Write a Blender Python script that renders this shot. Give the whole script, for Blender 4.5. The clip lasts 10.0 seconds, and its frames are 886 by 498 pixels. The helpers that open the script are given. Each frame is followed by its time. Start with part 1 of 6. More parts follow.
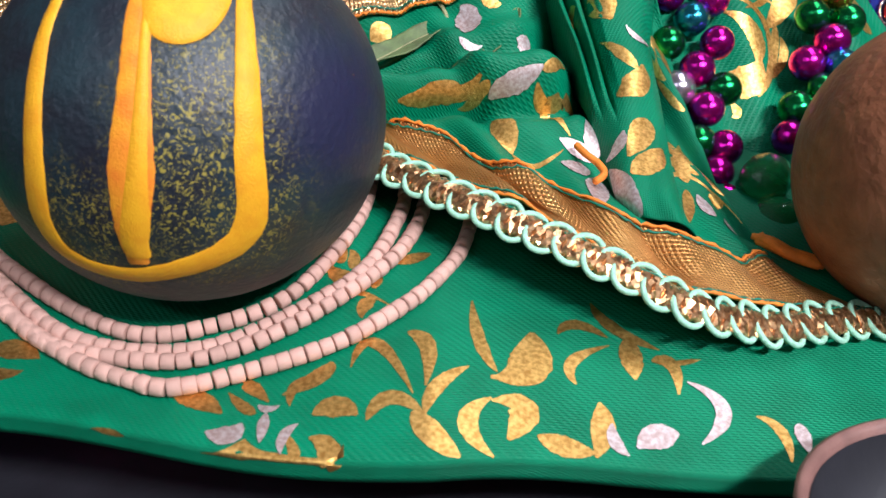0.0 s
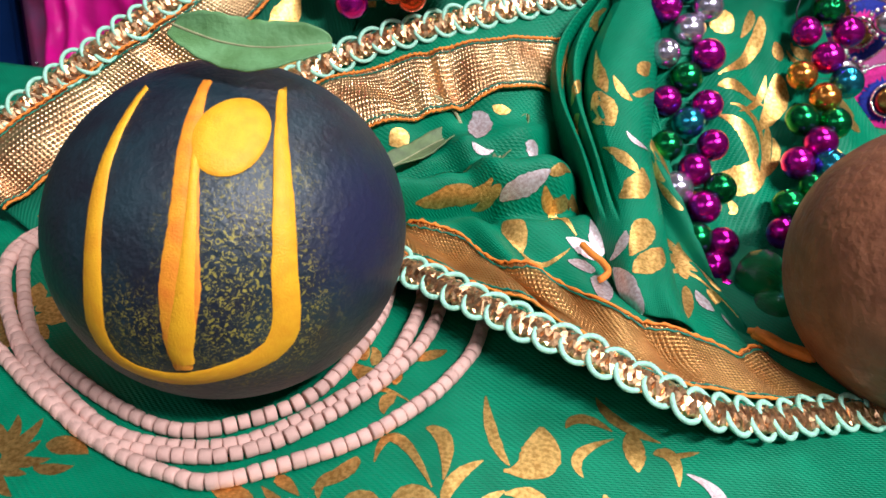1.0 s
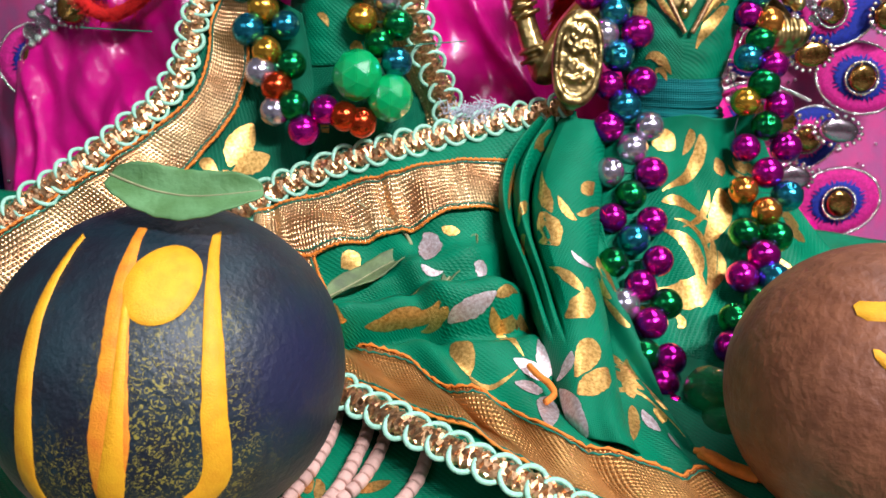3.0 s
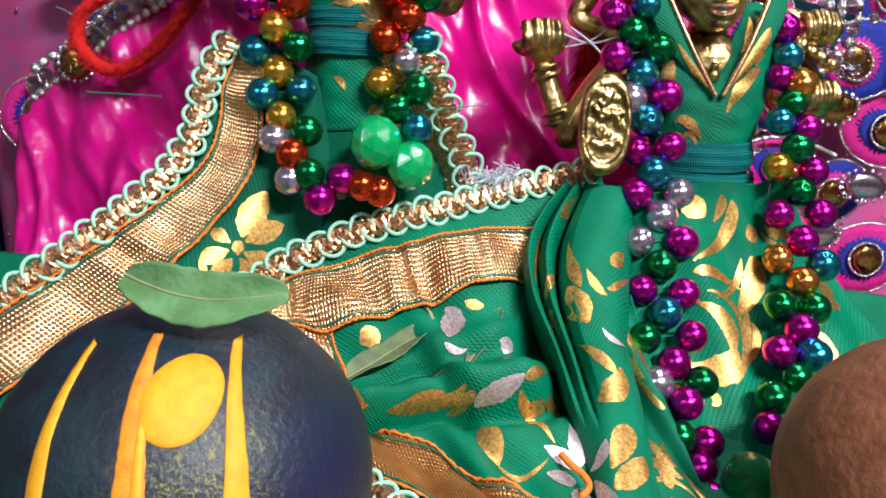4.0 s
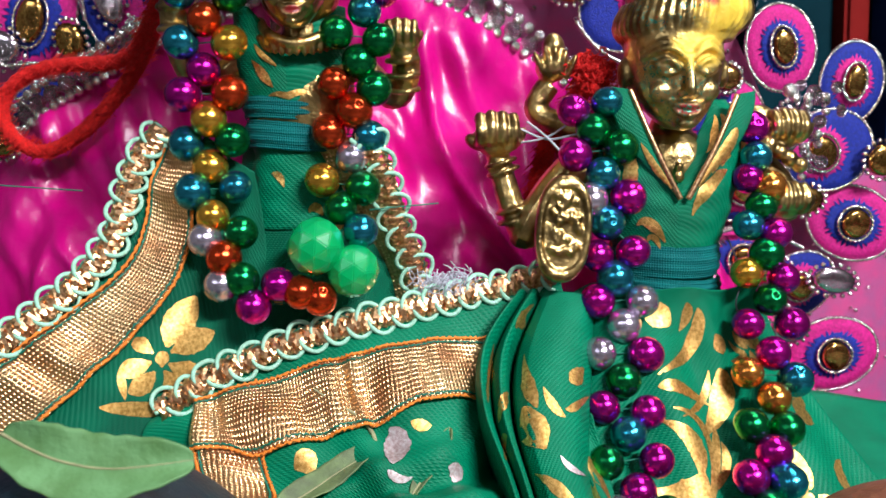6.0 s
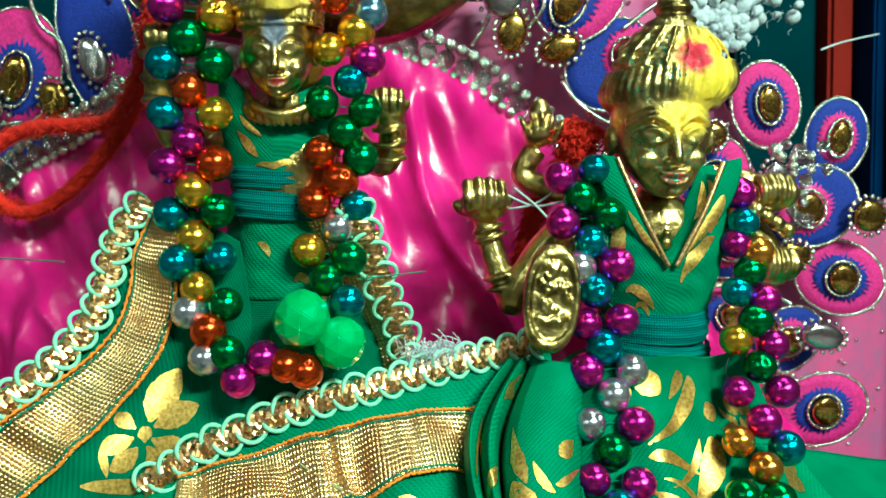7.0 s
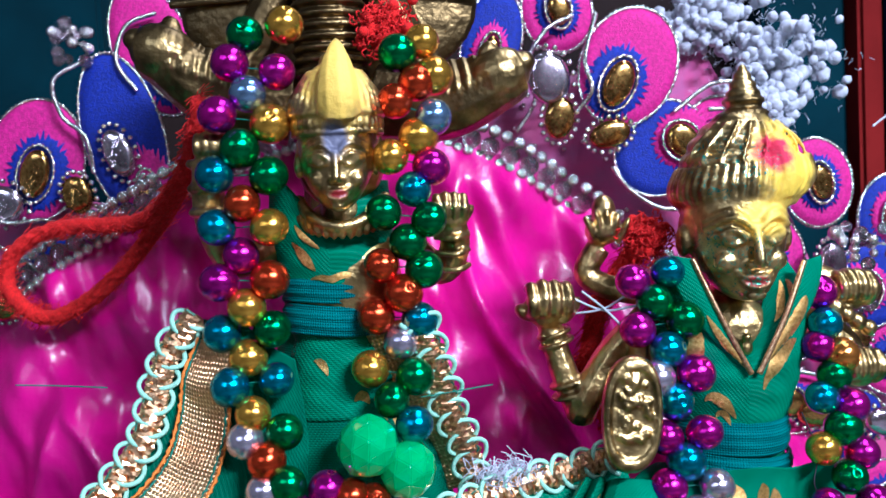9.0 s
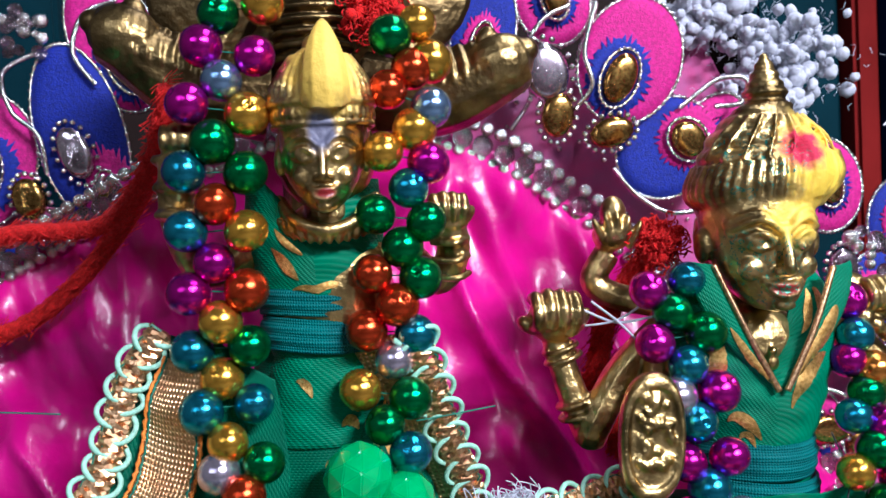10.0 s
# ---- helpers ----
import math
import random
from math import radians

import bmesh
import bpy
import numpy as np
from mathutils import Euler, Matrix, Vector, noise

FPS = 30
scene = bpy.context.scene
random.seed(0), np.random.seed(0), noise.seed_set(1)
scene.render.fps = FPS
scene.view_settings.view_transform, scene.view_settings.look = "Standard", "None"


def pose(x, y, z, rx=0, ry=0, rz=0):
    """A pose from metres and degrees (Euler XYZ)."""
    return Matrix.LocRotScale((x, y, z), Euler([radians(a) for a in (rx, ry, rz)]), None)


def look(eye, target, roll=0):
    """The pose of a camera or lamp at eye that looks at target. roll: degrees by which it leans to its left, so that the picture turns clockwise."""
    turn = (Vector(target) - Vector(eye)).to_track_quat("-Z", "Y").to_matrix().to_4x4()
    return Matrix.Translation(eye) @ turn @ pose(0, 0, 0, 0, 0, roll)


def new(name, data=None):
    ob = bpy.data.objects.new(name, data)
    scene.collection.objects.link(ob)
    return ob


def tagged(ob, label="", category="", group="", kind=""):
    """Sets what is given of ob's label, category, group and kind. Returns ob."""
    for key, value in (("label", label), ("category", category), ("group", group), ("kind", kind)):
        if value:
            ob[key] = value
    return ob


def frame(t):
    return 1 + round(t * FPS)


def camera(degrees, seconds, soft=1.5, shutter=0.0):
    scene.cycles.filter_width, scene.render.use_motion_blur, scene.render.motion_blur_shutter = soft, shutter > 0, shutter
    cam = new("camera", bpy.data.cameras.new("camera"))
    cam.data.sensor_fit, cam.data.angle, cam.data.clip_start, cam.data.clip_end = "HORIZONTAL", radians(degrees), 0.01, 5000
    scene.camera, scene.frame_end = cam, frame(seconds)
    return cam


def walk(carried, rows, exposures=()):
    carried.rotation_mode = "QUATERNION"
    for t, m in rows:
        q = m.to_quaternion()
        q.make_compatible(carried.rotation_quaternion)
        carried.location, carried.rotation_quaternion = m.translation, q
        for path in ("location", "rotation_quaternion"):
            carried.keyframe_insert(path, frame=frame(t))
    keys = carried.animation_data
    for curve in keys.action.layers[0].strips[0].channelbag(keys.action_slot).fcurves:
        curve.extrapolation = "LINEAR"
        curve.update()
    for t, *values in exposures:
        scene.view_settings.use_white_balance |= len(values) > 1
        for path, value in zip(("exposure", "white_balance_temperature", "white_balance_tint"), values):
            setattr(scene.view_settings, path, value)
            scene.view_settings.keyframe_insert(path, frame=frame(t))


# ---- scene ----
cam = camera(52.76, 10.0)
cam.data.dof.use_dof = True
cam.data.dof.focus_distance = 0.205
cam.data.dof.aperture_fstop = cam.data.lens * 0.001 / 0.0010
PATH = [
    (0, (0.00417, -0.00580, 0.10042), (0.00068, 0.22729, 0.01011), -0.33),
    (0.5, (0.00732, -0.01773, 0.10571), (0.00191, 0.21918, 0.02607), -0.66),
    (1, (0.00394, -0.01728, 0.11343), (-0.00315, 0.22141, 0.03943), -0.86),
    (1.5, (0.00435, -0.01336, 0.11681), (-0.00203, 0.22754, 0.05027), -1.17),
    (2, (0.00952, -0.01631, 0.12114), (0.00255, 0.22603, 0.06014), -1.61),
    (3.3, (0.01605, -0.01797, 0.12564), (0.01194, 0.22705, 0.07616), -1.98),
    (3.5, (0.01537, -0.01723, 0.12793), (0.01057, 0.22792, 0.07915), -2.07),
    (4, (0.00871, -0.00394, 0.13627), (0.00545, 0.24192, 0.09110), -2.08),
    (4.5, (0.00657, 0.00989, 0.13915), (0.00479, 0.25621, 0.09643), -1.97),
    (5, (0.00892, 0.01632, 0.14250), (0.00984, 0.26313, 0.10270), -1.84),
    (5.5, (0.01024, 0.01838, 0.14385), (0.01377, 0.26561, 0.10690), -1.52),
    (6, (0.01360, 0.01826, 0.14907), (0.02100, 0.26610, 0.11713), -1.25),
    (6.2, (0.01418, 0.01874, 0.15087), (0.02316, 0.26686, 0.12168), -1.18),
    (7.5, (0.01369, 0.02228, 0.16425), (0.02578, 0.27096, 0.14164), -1.68),
    (8, (0.00916, 0.02064, 0.16529), (0.02233, 0.26954, 0.14583), -2.05),
    (8.5, (0.00399, 0.02643, 0.16875), (0.01740, 0.27545, 0.15114), -2.45),
    (9, (-0.00574, 0.03846, 0.17827), (0.01021, 0.28757, 0.16455), -2.77),
    (9.5, (-0.00783, 0.05072, 0.17803), (0.01285, 0.29959, 0.16643), -2.91),
    (10, (-0.01179, 0.06208, 0.17610), (0.01420, 0.31049, 0.16517), -2.86),
]
walk(cam, [(t, look(eye, target, roll)) for t, eye, target, roll in PATH],
     [(0, 0.05, 5950, 16), (5.5, 0.05, 5950, 16), (6.4, 0.05, 6050, 6), (7.3, 0.22, 5650, -62), (7.6, 0.22, 5700, -54), (8.2, 0.16, 6000, -2), (8.9, 0.15, 4900, 15), (10.0, 0.1, 5450, 17)])

# ---------------------------------------------------------------- light
world = bpy.data.worlds.new("room_air")
scene.world = world
world.use_nodes = True
world.node_tree.nodes["Background"].inputs[0].default_value = (0.75, 0.85, 1.0, 1)
world.node_tree.nodes["Background"].inputs[1].default_value = 0.35


def lamp(name, eye, target, size, size_y, watts, colour):
    data = bpy.data.lights.new(name, "AREA")
    data.shape, data.size, data.size_y, data.energy, data.color = "RECTANGLE", size, size_y, watts, colour
    ob = new(name, data)
    ob.matrix_world = look(eye, target)
    return ob


lamp("ceiling_tube_light", (0.34, 0.26, 0.98), (0.02, 0.19, 0.06), 0.7, 0.06, 4.4, (1.0, 0.98, 0.96))
lamp("side_tube_light", (0.46, -0.46, 0.66), (0.02, 0.22, 0.10), 0.42, 0.06, 16.5, (1.0, 0.98, 0.95))
# weak fill added from the left front, not a lamp of the shrine
lamp("left_fill_light", (-0.46, -0.50, 0.60), (0.0, 0.22, 0.1), 0.5, 0.06, 1.2, (0.92, 0.96, 1.0))


# ---------------------------------------------------------------- materials
def mat(name, colour, rough=0.6, metal=0.0, spots=None, scale=400.0, vary=0.25, bump=0.15, bump_scale=2500.0, sheen=0.0, coat=0.0, trans=0.0, sub=0.0, rand=0.0, spec=0.5):
    m = bpy.data.materials.new(name)
    m.use_nodes = True
    nt = m.node_tree
    b = nt.nodes["Principled BSDF"]
    tc = nt.nodes.new("ShaderNodeTexCoord")
    n = nt.nodes.new("ShaderNodeTexNoise")
    n.inputs["Scale"].default_value, n.inputs["Detail"].default_value = scale, 6
    nt.links.new(tc.outputs["Object"], n.inputs["Vector"])
    ramp = nt.nodes.new("ShaderNodeValToRGB")
    dark = spots or tuple(c * (1 - vary) for c in colour)
    ramp.color_ramp.elements[0].color, ramp.color_ramp.elements[0].position = (*dark, 1), 0.35
    ramp.color_ramp.elements[1].color, ramp.color_ramp.elements[1].position = (*colour, 1), 0.65
    nt.links.new(n.outputs["Fac"], ramp.inputs["Fac"])
    out = ramp.outputs["Color"]
    if rand:
        info = nt.nodes.new("ShaderNodeObjectInfo")
        hue = nt.nodes.new("ShaderNodeHueSaturation")
        mr = nt.nodes.new("ShaderNodeMapRange")
        mr.inputs["To Min"].default_value, mr.inputs["To Max"].default_value = 1 - rand, 1 + rand
        nt.links.new(info.outputs["Random"], mr.inputs["Value"])
        nt.links.new(mr.outputs["Result"], hue.inputs["Value"])
        nt.links.new(out, hue.inputs["Color"])
        out = hue.outputs["Color"]
    nt.links.new(out, b.inputs["Base Color"])
    b.inputs["Roughness"].default_value, b.inputs["Metallic"].default_value = rough, metal
    b.inputs["Sheen Weight"].default_value, b.inputs["Coat Weight"].default_value = sheen, coat
    b.inputs["Transmission Weight"].default_value, b.inputs["Subsurface Weight"].default_value = trans, sub
    b.inputs["Subsurface Radius"].default_value = (0.003, 0.003, 0.003)
    b.inputs["Specular IOR Level"].default_value = spec
    if bump:
        f = nt.nodes.new("ShaderNodeTexNoise")
        f.inputs["Scale"].default_value, f.inputs["Detail"].default_value = bump_scale, 4
        nt.links.new(tc.outputs["Object"], f.inputs["Vector"])
        bp = nt.nodes.new("ShaderNodeBump")
        bp.inputs["Strength"].default_value, bp.inputs["Distance"].default_value = bump, 0.0006
        nt.links.new(f.outputs["Fac"], bp.inputs["Height"])
        nt.links.new(bp.outputs["Normal"], b.inputs["Normal"])
    return m


def weave(name, colour, rough, metal, thread, strength, other=None, diagonal=True, spec=0.18):
    """Cloth: two crossing thread waves in the cloth's own coordinates give the relief."""
    m = mat(name, colour, rough, metal, spots=other, scale=90.0, vary=0.22, bump=0, spec=spec)
    nt = m.node_tree
    b = nt.nodes["Principled BSDF"]
    uv = nt.nodes.new("ShaderNodeUVMap")
    waves = []
    for k, axis in enumerate(("X", "Y")):
        w = nt.nodes.new("ShaderNodeTexWave")
        w.bands_direction = "DIAGONAL" if diagonal and k == 0 else axis
        w.inputs["Scale"].default_value = 0.314 / thread * (0.7 if diagonal and k == 0 else 1)
        w.inputs["Distortion"].default_value, w.inputs["Detail"].default_value, w.inputs["Detail Scale"].default_value = 0.6, 2, 2.0
        nt.links.new(uv.outputs["UV"], w.inputs["Vector"])
        waves.append(w.outputs["Fac"])
    mul = nt.nodes.new("ShaderNodeMath")
    mul.operation = "MULTIPLY"
    nt.links.new(waves[0], mul.inputs[0])
    nt.links.new(waves[1], mul.inputs[1])
    bp = nt.nodes.new("ShaderNodeBump")
    bp.inputs["Strength"].default_value, bp.inputs["Distance"].default_value = strength, thread * 0.6
    nt.links.new(mul.outputs[0], bp.inputs["Height"])
    nt.links.new(bp.outputs["Normal"], b.inputs["Normal"])
    return m


def foil(name, colour, other, rough=0.42):
    """Printed metal foil with a grainy sparkle and worn spots."""
    m = mat(name, colour, rough, 1.0, spots=other, scale=1100.0, bump=0)
    nt = m.node_tree
    b = nt.nodes["Principled BSDF"]
    tc = nt.nodes["Texture Coordinate"]
    v = nt.nodes.new("ShaderNodeTexVoronoi")
    v.inputs["Scale"].default_value = 2600.0
    nt.links.new(tc.outputs["Object"], v.inputs["Vector"])
    bp = nt.nodes.new("ShaderNodeBump")
    bp.inputs["Strength"].default_value, bp.inputs["Distance"].default_value = 1.0, 0.0008
    nt.links.new(v.outputs["Color"], bp.inputs["Height"])
    nt.links.new(bp.outputs["Normal"], b.inputs["Normal"])
    return m


GREEN = weave("green_satin_cloth", (0.001, 0.20, 0.095), 0.5, 0.0, 0.00055, 0.6, (0.001, 0.15, 0.07))
DEEP = weave("deep_green_cloth", (0.001, 0.14, 0.068), 0.6, 0.0, 0.00055, 0.6, (0.001, 0.09, 0.045))
TEAL = weave("teal_ribbon", (0.003, 0.15, 0.14), 0.55, 0.0, 0.0007, 0.8, (0.002, 0.10, 0.10), diagonal=False)
GOLD = foil("gold_foil_print", (0.95, 0.62, 0.20), (0.58, 0.30, 0.07), 0.48)
SILVER = foil("silver_foil_print", (0.84, 0.76, 0.76), (0.60, 0.44, 0.42), 0.58)
BROCADE = weave("gold_brocade", (0.92, 0.62, 0.31), 0.31, 0.97, 0.0011, 0.62, (0.66, 0.34, 0.15), diagonal=False, spec=0.5)
BRONZE_RIB = weave("bronze_brocade", (0.78, 0.42, 0.14), 0.40, 0.9, 0.0008, 1.0, (0.55, 0.25, 0.07), diagonal=False, spec=0.5)
MINT = mat("mint_cord", (0.42, 0.80, 0.58), 0.5, 0, scale=900, vary=0.25, bump=0.5, bump_scale=3500)
LUREX = foil("gold_lurex_thread", (0.92, 0.58, 0.30), (0.50, 0.25, 0.12), 0.32)
DKTHREAD = mat("green_thread", (0.0, 0.17, 0.10), 0.6)
ORTHREAD = mat("orange_thread", (0.9, 0.25, 0.02), 0.7, bump=0.4)
PINK = mat("magenta_satin", (0.74, 0.002, 0.25), 0.30, 0.0, scale=60, vary=0.25, bump=0.6, bump_scale=180, coat=0.15)
NET = mat("pink_net", (0.58, 0.07, 0.24), 0.45, 0, spots=(0.40, 0.10, 0.26), scale=110, vary=0.3, bump=0.3)
FELTP = mat("pink_embroidery", (0.66, 0.006, 0.24), 0.75, 0, scale=900, vary=0.35, bump=0.6, bump_scale=1800)
FELTB = mat("blue_embroidery", (0.003, 0.018, 0.30), 0.75, 0, scale=900, vary=0.35, bump=0.6, bump_scale=1800)
SILBEAD = mat("silver_beading", (0.85, 0.80, 0.76), 0.18, 1.0, scale=800, vary=0.3, bump=0.4)
CRYSTAL = foil("cut_crystal", (0.86, 0.78, 0.82), (0.60, 0.46, 0.54), 0.16)
AMBER = foil("amber_gem", (0.72, 0.44, 0.12), (0.28, 0.13, 0.03), 0.16)
WOOL = mat("white_wool", (0.62, 0.63, 0.70), 0.9, 0, sub=0.3, bump=0.6, bump_scale=900)
REDYARN = mat("red_wool_yarn", (0.86, 0.010, 0.006), 0.95, 0, scale=1500, vary=0.35, bump=1.0, bump_scale=2600)
TULSI = mat("pale_wood_bead", (0.70, 0.42, 0.34), 0.7, 0, scale=500, vary=0.2, bump=0.3, rand=0.13)
YELLOW = mat("yellow_paste", (0.86, 0.42, 0.006), 0.6, 0, spots=(0.80, 0.34, 0.004), scale=350, bump=0.3)
ORANGE = mat("orange_paste", (0.80, 0.22, 0.01), 0.65, 0, spots=(0.84, 0.33, 0.01), scale=250, bump=0.3)
BROWN = mat("brown_stone", (0.25, 0.092, 0.042), 0.5, 0, spots=(0.17, 0.058, 0.026), scale=210, bump=0.9, bump_scale=420)
LEAF = mat("tulsi_leaf", (0.12, 0.27, 0.10), 0.65, 0, spots=(0.075, 0.18, 0.05), scale=220, bump=0.4, bump_scale=900)
DRYLEAF = mat("dry_leaf", (0.15, 0.22, 0.08), 0.65, 0, spots=(0.09, 0.12, 0.05), scale=220, bump=0.5, bump_scale=900)
STEM = mat("dry_stem", (0.33, 0.32, 0.16), 0.7)
CLAY = mat("clay_bowl", (0.24, 0.12, 0.10), 0.5, 0, scale=200, bump=0.3)
SHELF = mat("dark_shelf_board", (0.020, 0.020, 0.026), 0.5, 0, scale=40, vary=0.5, bump=0.2, bump_scale=300)
WOOD = mat("dark_brown_wood", (0.018, 0.009, 0.007), 0.75, 0, scale=25, vary=0.5, bump=0.2, bump_scale=300, spec=0.15)
WALLP = mat("unseen_shell_grey", (0.09, 0.085, 0.08), 0.8, 0, scale=3, vary=0.1, bump=0.1, bump_scale=60)
STRIPES = [mat("painted_" + n, c, 0.9, 0, scale=30, vary=0.3, spec=0.08) for n, c in (("blue", (0.004, 0.025, 0.11)), ("red", (0.20, 0.012, 0.010)), ("teal", (0.003, 0.026, 0.036)), ("purple", (0.045, 0.010, 0.075)))]
GEM = mat("jade_green_plastic", (0.01, 0.55, 0.16), 0.12, 0, vary=0.1, bump=0, trans=0.35, sub=0.4, coat=0.6)
DARKGEM = mat("clear_green_plastic", (0.02, 0.36, 0.12), 0.1, 0, vary=0.1, bump=0, trans=0.75, coat=0.6)
BEADS = {k: mat(n + "_bead_chrome", c, 0.16, 0.92, scale=500, vary=0.12, bump=0.08, bump_scale=900, rand=0.12) for k, n, c in (
    ("m", "magenta", (0.62, 0.012, 0.36)), ("g", "green", (0.008, 0.24, 0.06)), ("c", "cyan", (0.03, 0.30, 0.42)), ("y", "gold", (0.86, 0.46, 0.05)),
    ("r", "red", (0.72, 0.07, 0.015)), ("s", "silver", (0.70, 0.62, 0.74)), ("l", "lightblue", (0.28, 0.44, 0.68)), ("o", "orange", (0.80, 0.30, 0.05)))}


def spot_mix(m, centre, radius, colour, rough, soft=0.25, metal=0.0, noise_size=300.0, scratch=0.0):
    """A patch of colour, with a ragged rim, laid over the base colour of a material round a place: paste, powder,
    painted shade or painted reflection.
    """
    nt = m.node_tree
    b = nt.nodes["Principled BSDF"]
    tc = nt.nodes["Texture Coordinate"]
    dist = nt.nodes.new("ShaderNodeVectorMath")
    dist.operation = "SUBTRACT"
    dist.inputs[1].default_value = centre
    nt.links.new(tc.outputs["Object"], dist.inputs[0])
    div = nt.nodes.new("ShaderNodeVectorMath")
    div.operation = "DIVIDE"
    div.inputs[1].default_value = radius
    nt.links.new(dist.outputs[0], div.inputs[0])
    ln = nt.nodes.new("ShaderNodeVectorMath")
    ln.operation = "LENGTH"
    nt.links.new(div.outputs[0], ln.inputs[0])
    nz = nt.nodes.new("ShaderNodeTexNoise")
    nz.inputs["Scale"].default_value, nz.inputs["Detail"].default_value = noise_size, 5
    nt.links.new(tc.outputs["Object"], nz.inputs["Vector"])
    add = nt.nodes.new("ShaderNodeMath")
    add.operation = "ADD"
    nt.links.new(ln.outputs["Value"], add.inputs[0])
    nt.links.new(nz.outputs["Fac"], add.inputs[1])
    mr = nt.nodes.new("ShaderNodeMapRange")
    mr.inputs["From Min"].default_value, mr.inputs["From Max"].default_value = 1.5 - soft, 1.5 + soft
    mr.inputs["To Min"].default_value, mr.inputs["To Max"].default_value = 1, 0
    nt.links.new(add.outputs[0], mr.inputs["Value"])
    fac = mr.outputs["Result"]
    if scratch:
        sn = nt.nodes.new("ShaderNodeTexNoise")
        sn.inputs["Scale"].default_value, sn.inputs["Detail"].default_value, sn.inputs["Distortion"].default_value = scratch, 8, 2.5
        nt.links.new(tc.outputs["Object"], sn.inputs["Vector"])
        sr = nt.nodes.new("ShaderNodeMapRange")
        sr.inputs["From Min"].default_value, sr.inputs["From Max"].default_value = (0.62, 0.70) if scratch > 1000 else (0.54, 0.62)
        nt.links.new(sn.outputs["Fac"], sr.inputs["Value"])
        sm = nt.nodes.new("ShaderNodeMath")
        sm.operation = "MULTIPLY"
        nt.links.new(fac, sm.inputs[0])
        nt.links.new(sr.outputs["Result"], sm.inputs[1])
        fac = sm.outputs[0]
    for socket, value in (("Base Color", (*colour, 1)), ("Roughness", rough), ("Metallic", metal)):
        s = b.inputs[socket]
        mix = nt.nodes.new("ShaderNodeMix")
        mix.data_type = "RGBA" if socket == "Base Color" else "FLOAT"
        ins = [i for i in mix.inputs if i.enabled]
        a = next(i for i in ins if i.name == "A")
        c = next(i for i in ins if i.name == "B")
        f = next(i for i in ins if i.name == "Factor")
        if s.is_linked:
            nt.links.new(s.links[0].from_socket, a)
        else:
            a.default_value = s.default_value
        c.default_value = value
        nt.links.new(fac, f)
        nt.links.new(next(o for o in mix.outputs if o.enabled), s)
    return m


def brass(name):
    return mat(name, (0.72, 0.50, 0.19), 0.31, 1.0, spots=(0.20, 0.135, 0.05), scale=170, bump=0.7, bump_scale=420)


BRASS_L = brass("brass_tall_idol")
# aged, darker brass behind the head, with the shade there painted in too
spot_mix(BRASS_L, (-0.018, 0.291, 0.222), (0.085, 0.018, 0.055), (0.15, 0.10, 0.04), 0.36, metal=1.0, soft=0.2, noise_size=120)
spot_mix(BRASS_L, (-0.015, 0.246, 0.209), (0.0095, 0.012, 0.0125), (0.84, 0.55, 0.08), 0.7)
spot_mix(BRASS_L, (-0.0164, 0.248, 0.1935), (0.0030, 0.005, 0.0045), (0.14, 0.14, 0.20), 0.5)
spot_mix(BRASS_L, (-0.0164, 0.247, 0.1808), (0.0022, 0.005, 0.0012), (0.22, 0.012, 0.012), 0.4)
BRASS_R = brass("brass_small_idol")
spot_mix(BRASS_R, (0.097, 0.254, 0.184), (0.0085, 0.018, 0.0125), (0.86, 0.58, 0.05), 0.6)
spot_mix(BRASS_R, (0.0905, 0.252, 0.170), (0.0080, 0.012, 0.0060), (0.82, 0.55, 0.07), 0.55, metal=0.2)
spot_mix(BRASS_R, (0.0925, 0.252, 0.1865), (0.0050, 0.012, 0.0052), (0.60, 0.02, 0.06), 0.8, noise_size=420)
spot_mix(BRASS_R, (0.0865, 0.253, 0.1543), (0.0032, 0.008, 0.0014), (0.24, 0.012, 0.012), 0.4)
# green reflections of the cloth, painted onto turban and cheek
spot_mix(BRASS_R, (0.082, 0.258, 0.184), (0.010, 0.012, 0.009), (0.03, 0.22, 0.16), 0.35, soft=0.15, metal=0.7, noise_size=260, scratch=420.0)
spot_mix(BRASS_R, (0.082, 0.258, 0.159), (0.012, 0.010, 0.009), (0.05, 0.24, 0.14), 0.35, soft=0.15, metal=0.7, noise_size=260, scratch=420.0)
BLACK = mat("black_stone", (0.006, 0.022, 0.031), 0.50, 0, spots=(0.006, 0.008, 0.016), scale=110, bump=0.5, bump_scale=700, spec=0.6)
spot_mix(BLACK, (-0.046, 0.135, 0.064), (0.06, 0.06, 0.06), (0.035, 0.055, 0.07), 0.6, soft=0.5, scratch=1300.0)
spot_mix(BLACK, (-0.034, 0.124, 0.062), (0.013, 0.03, 0.021), (0.30, 0.24, 0.03), 0.6, soft=0.35, noise_size=300, scratch=700.0)
spot_mix(BLACK, (-0.055, 0.124, 0.050), (0.009, 0.03, 0.013), (0.24, 0.19, 0.03), 0.6, soft=0.35, noise_size=300, scratch=800.0)
# purple reflection of the magenta satin, painted into the stone's colour
spot_mix(BLACK, (-0.016, 0.140, 0.068), (0.008, 0.02, 0.012), (0.009, 0.011, 0.042), 0.5, soft=0.5, noise_size=200)


# ---------------------------------------------------------------- mesh helpers (millimetres in, metres out)
def mm(x, y, z):
    return Vector((x * 0.001, y * 0.001, z * 0.001))


def thing(name, at, label, category, group="", kind=""):
    ob = new(name)
    ob.empty_display_size = 0.01
    ob.location = mm(*at)
    return tagged(ob, label, category, group, kind)


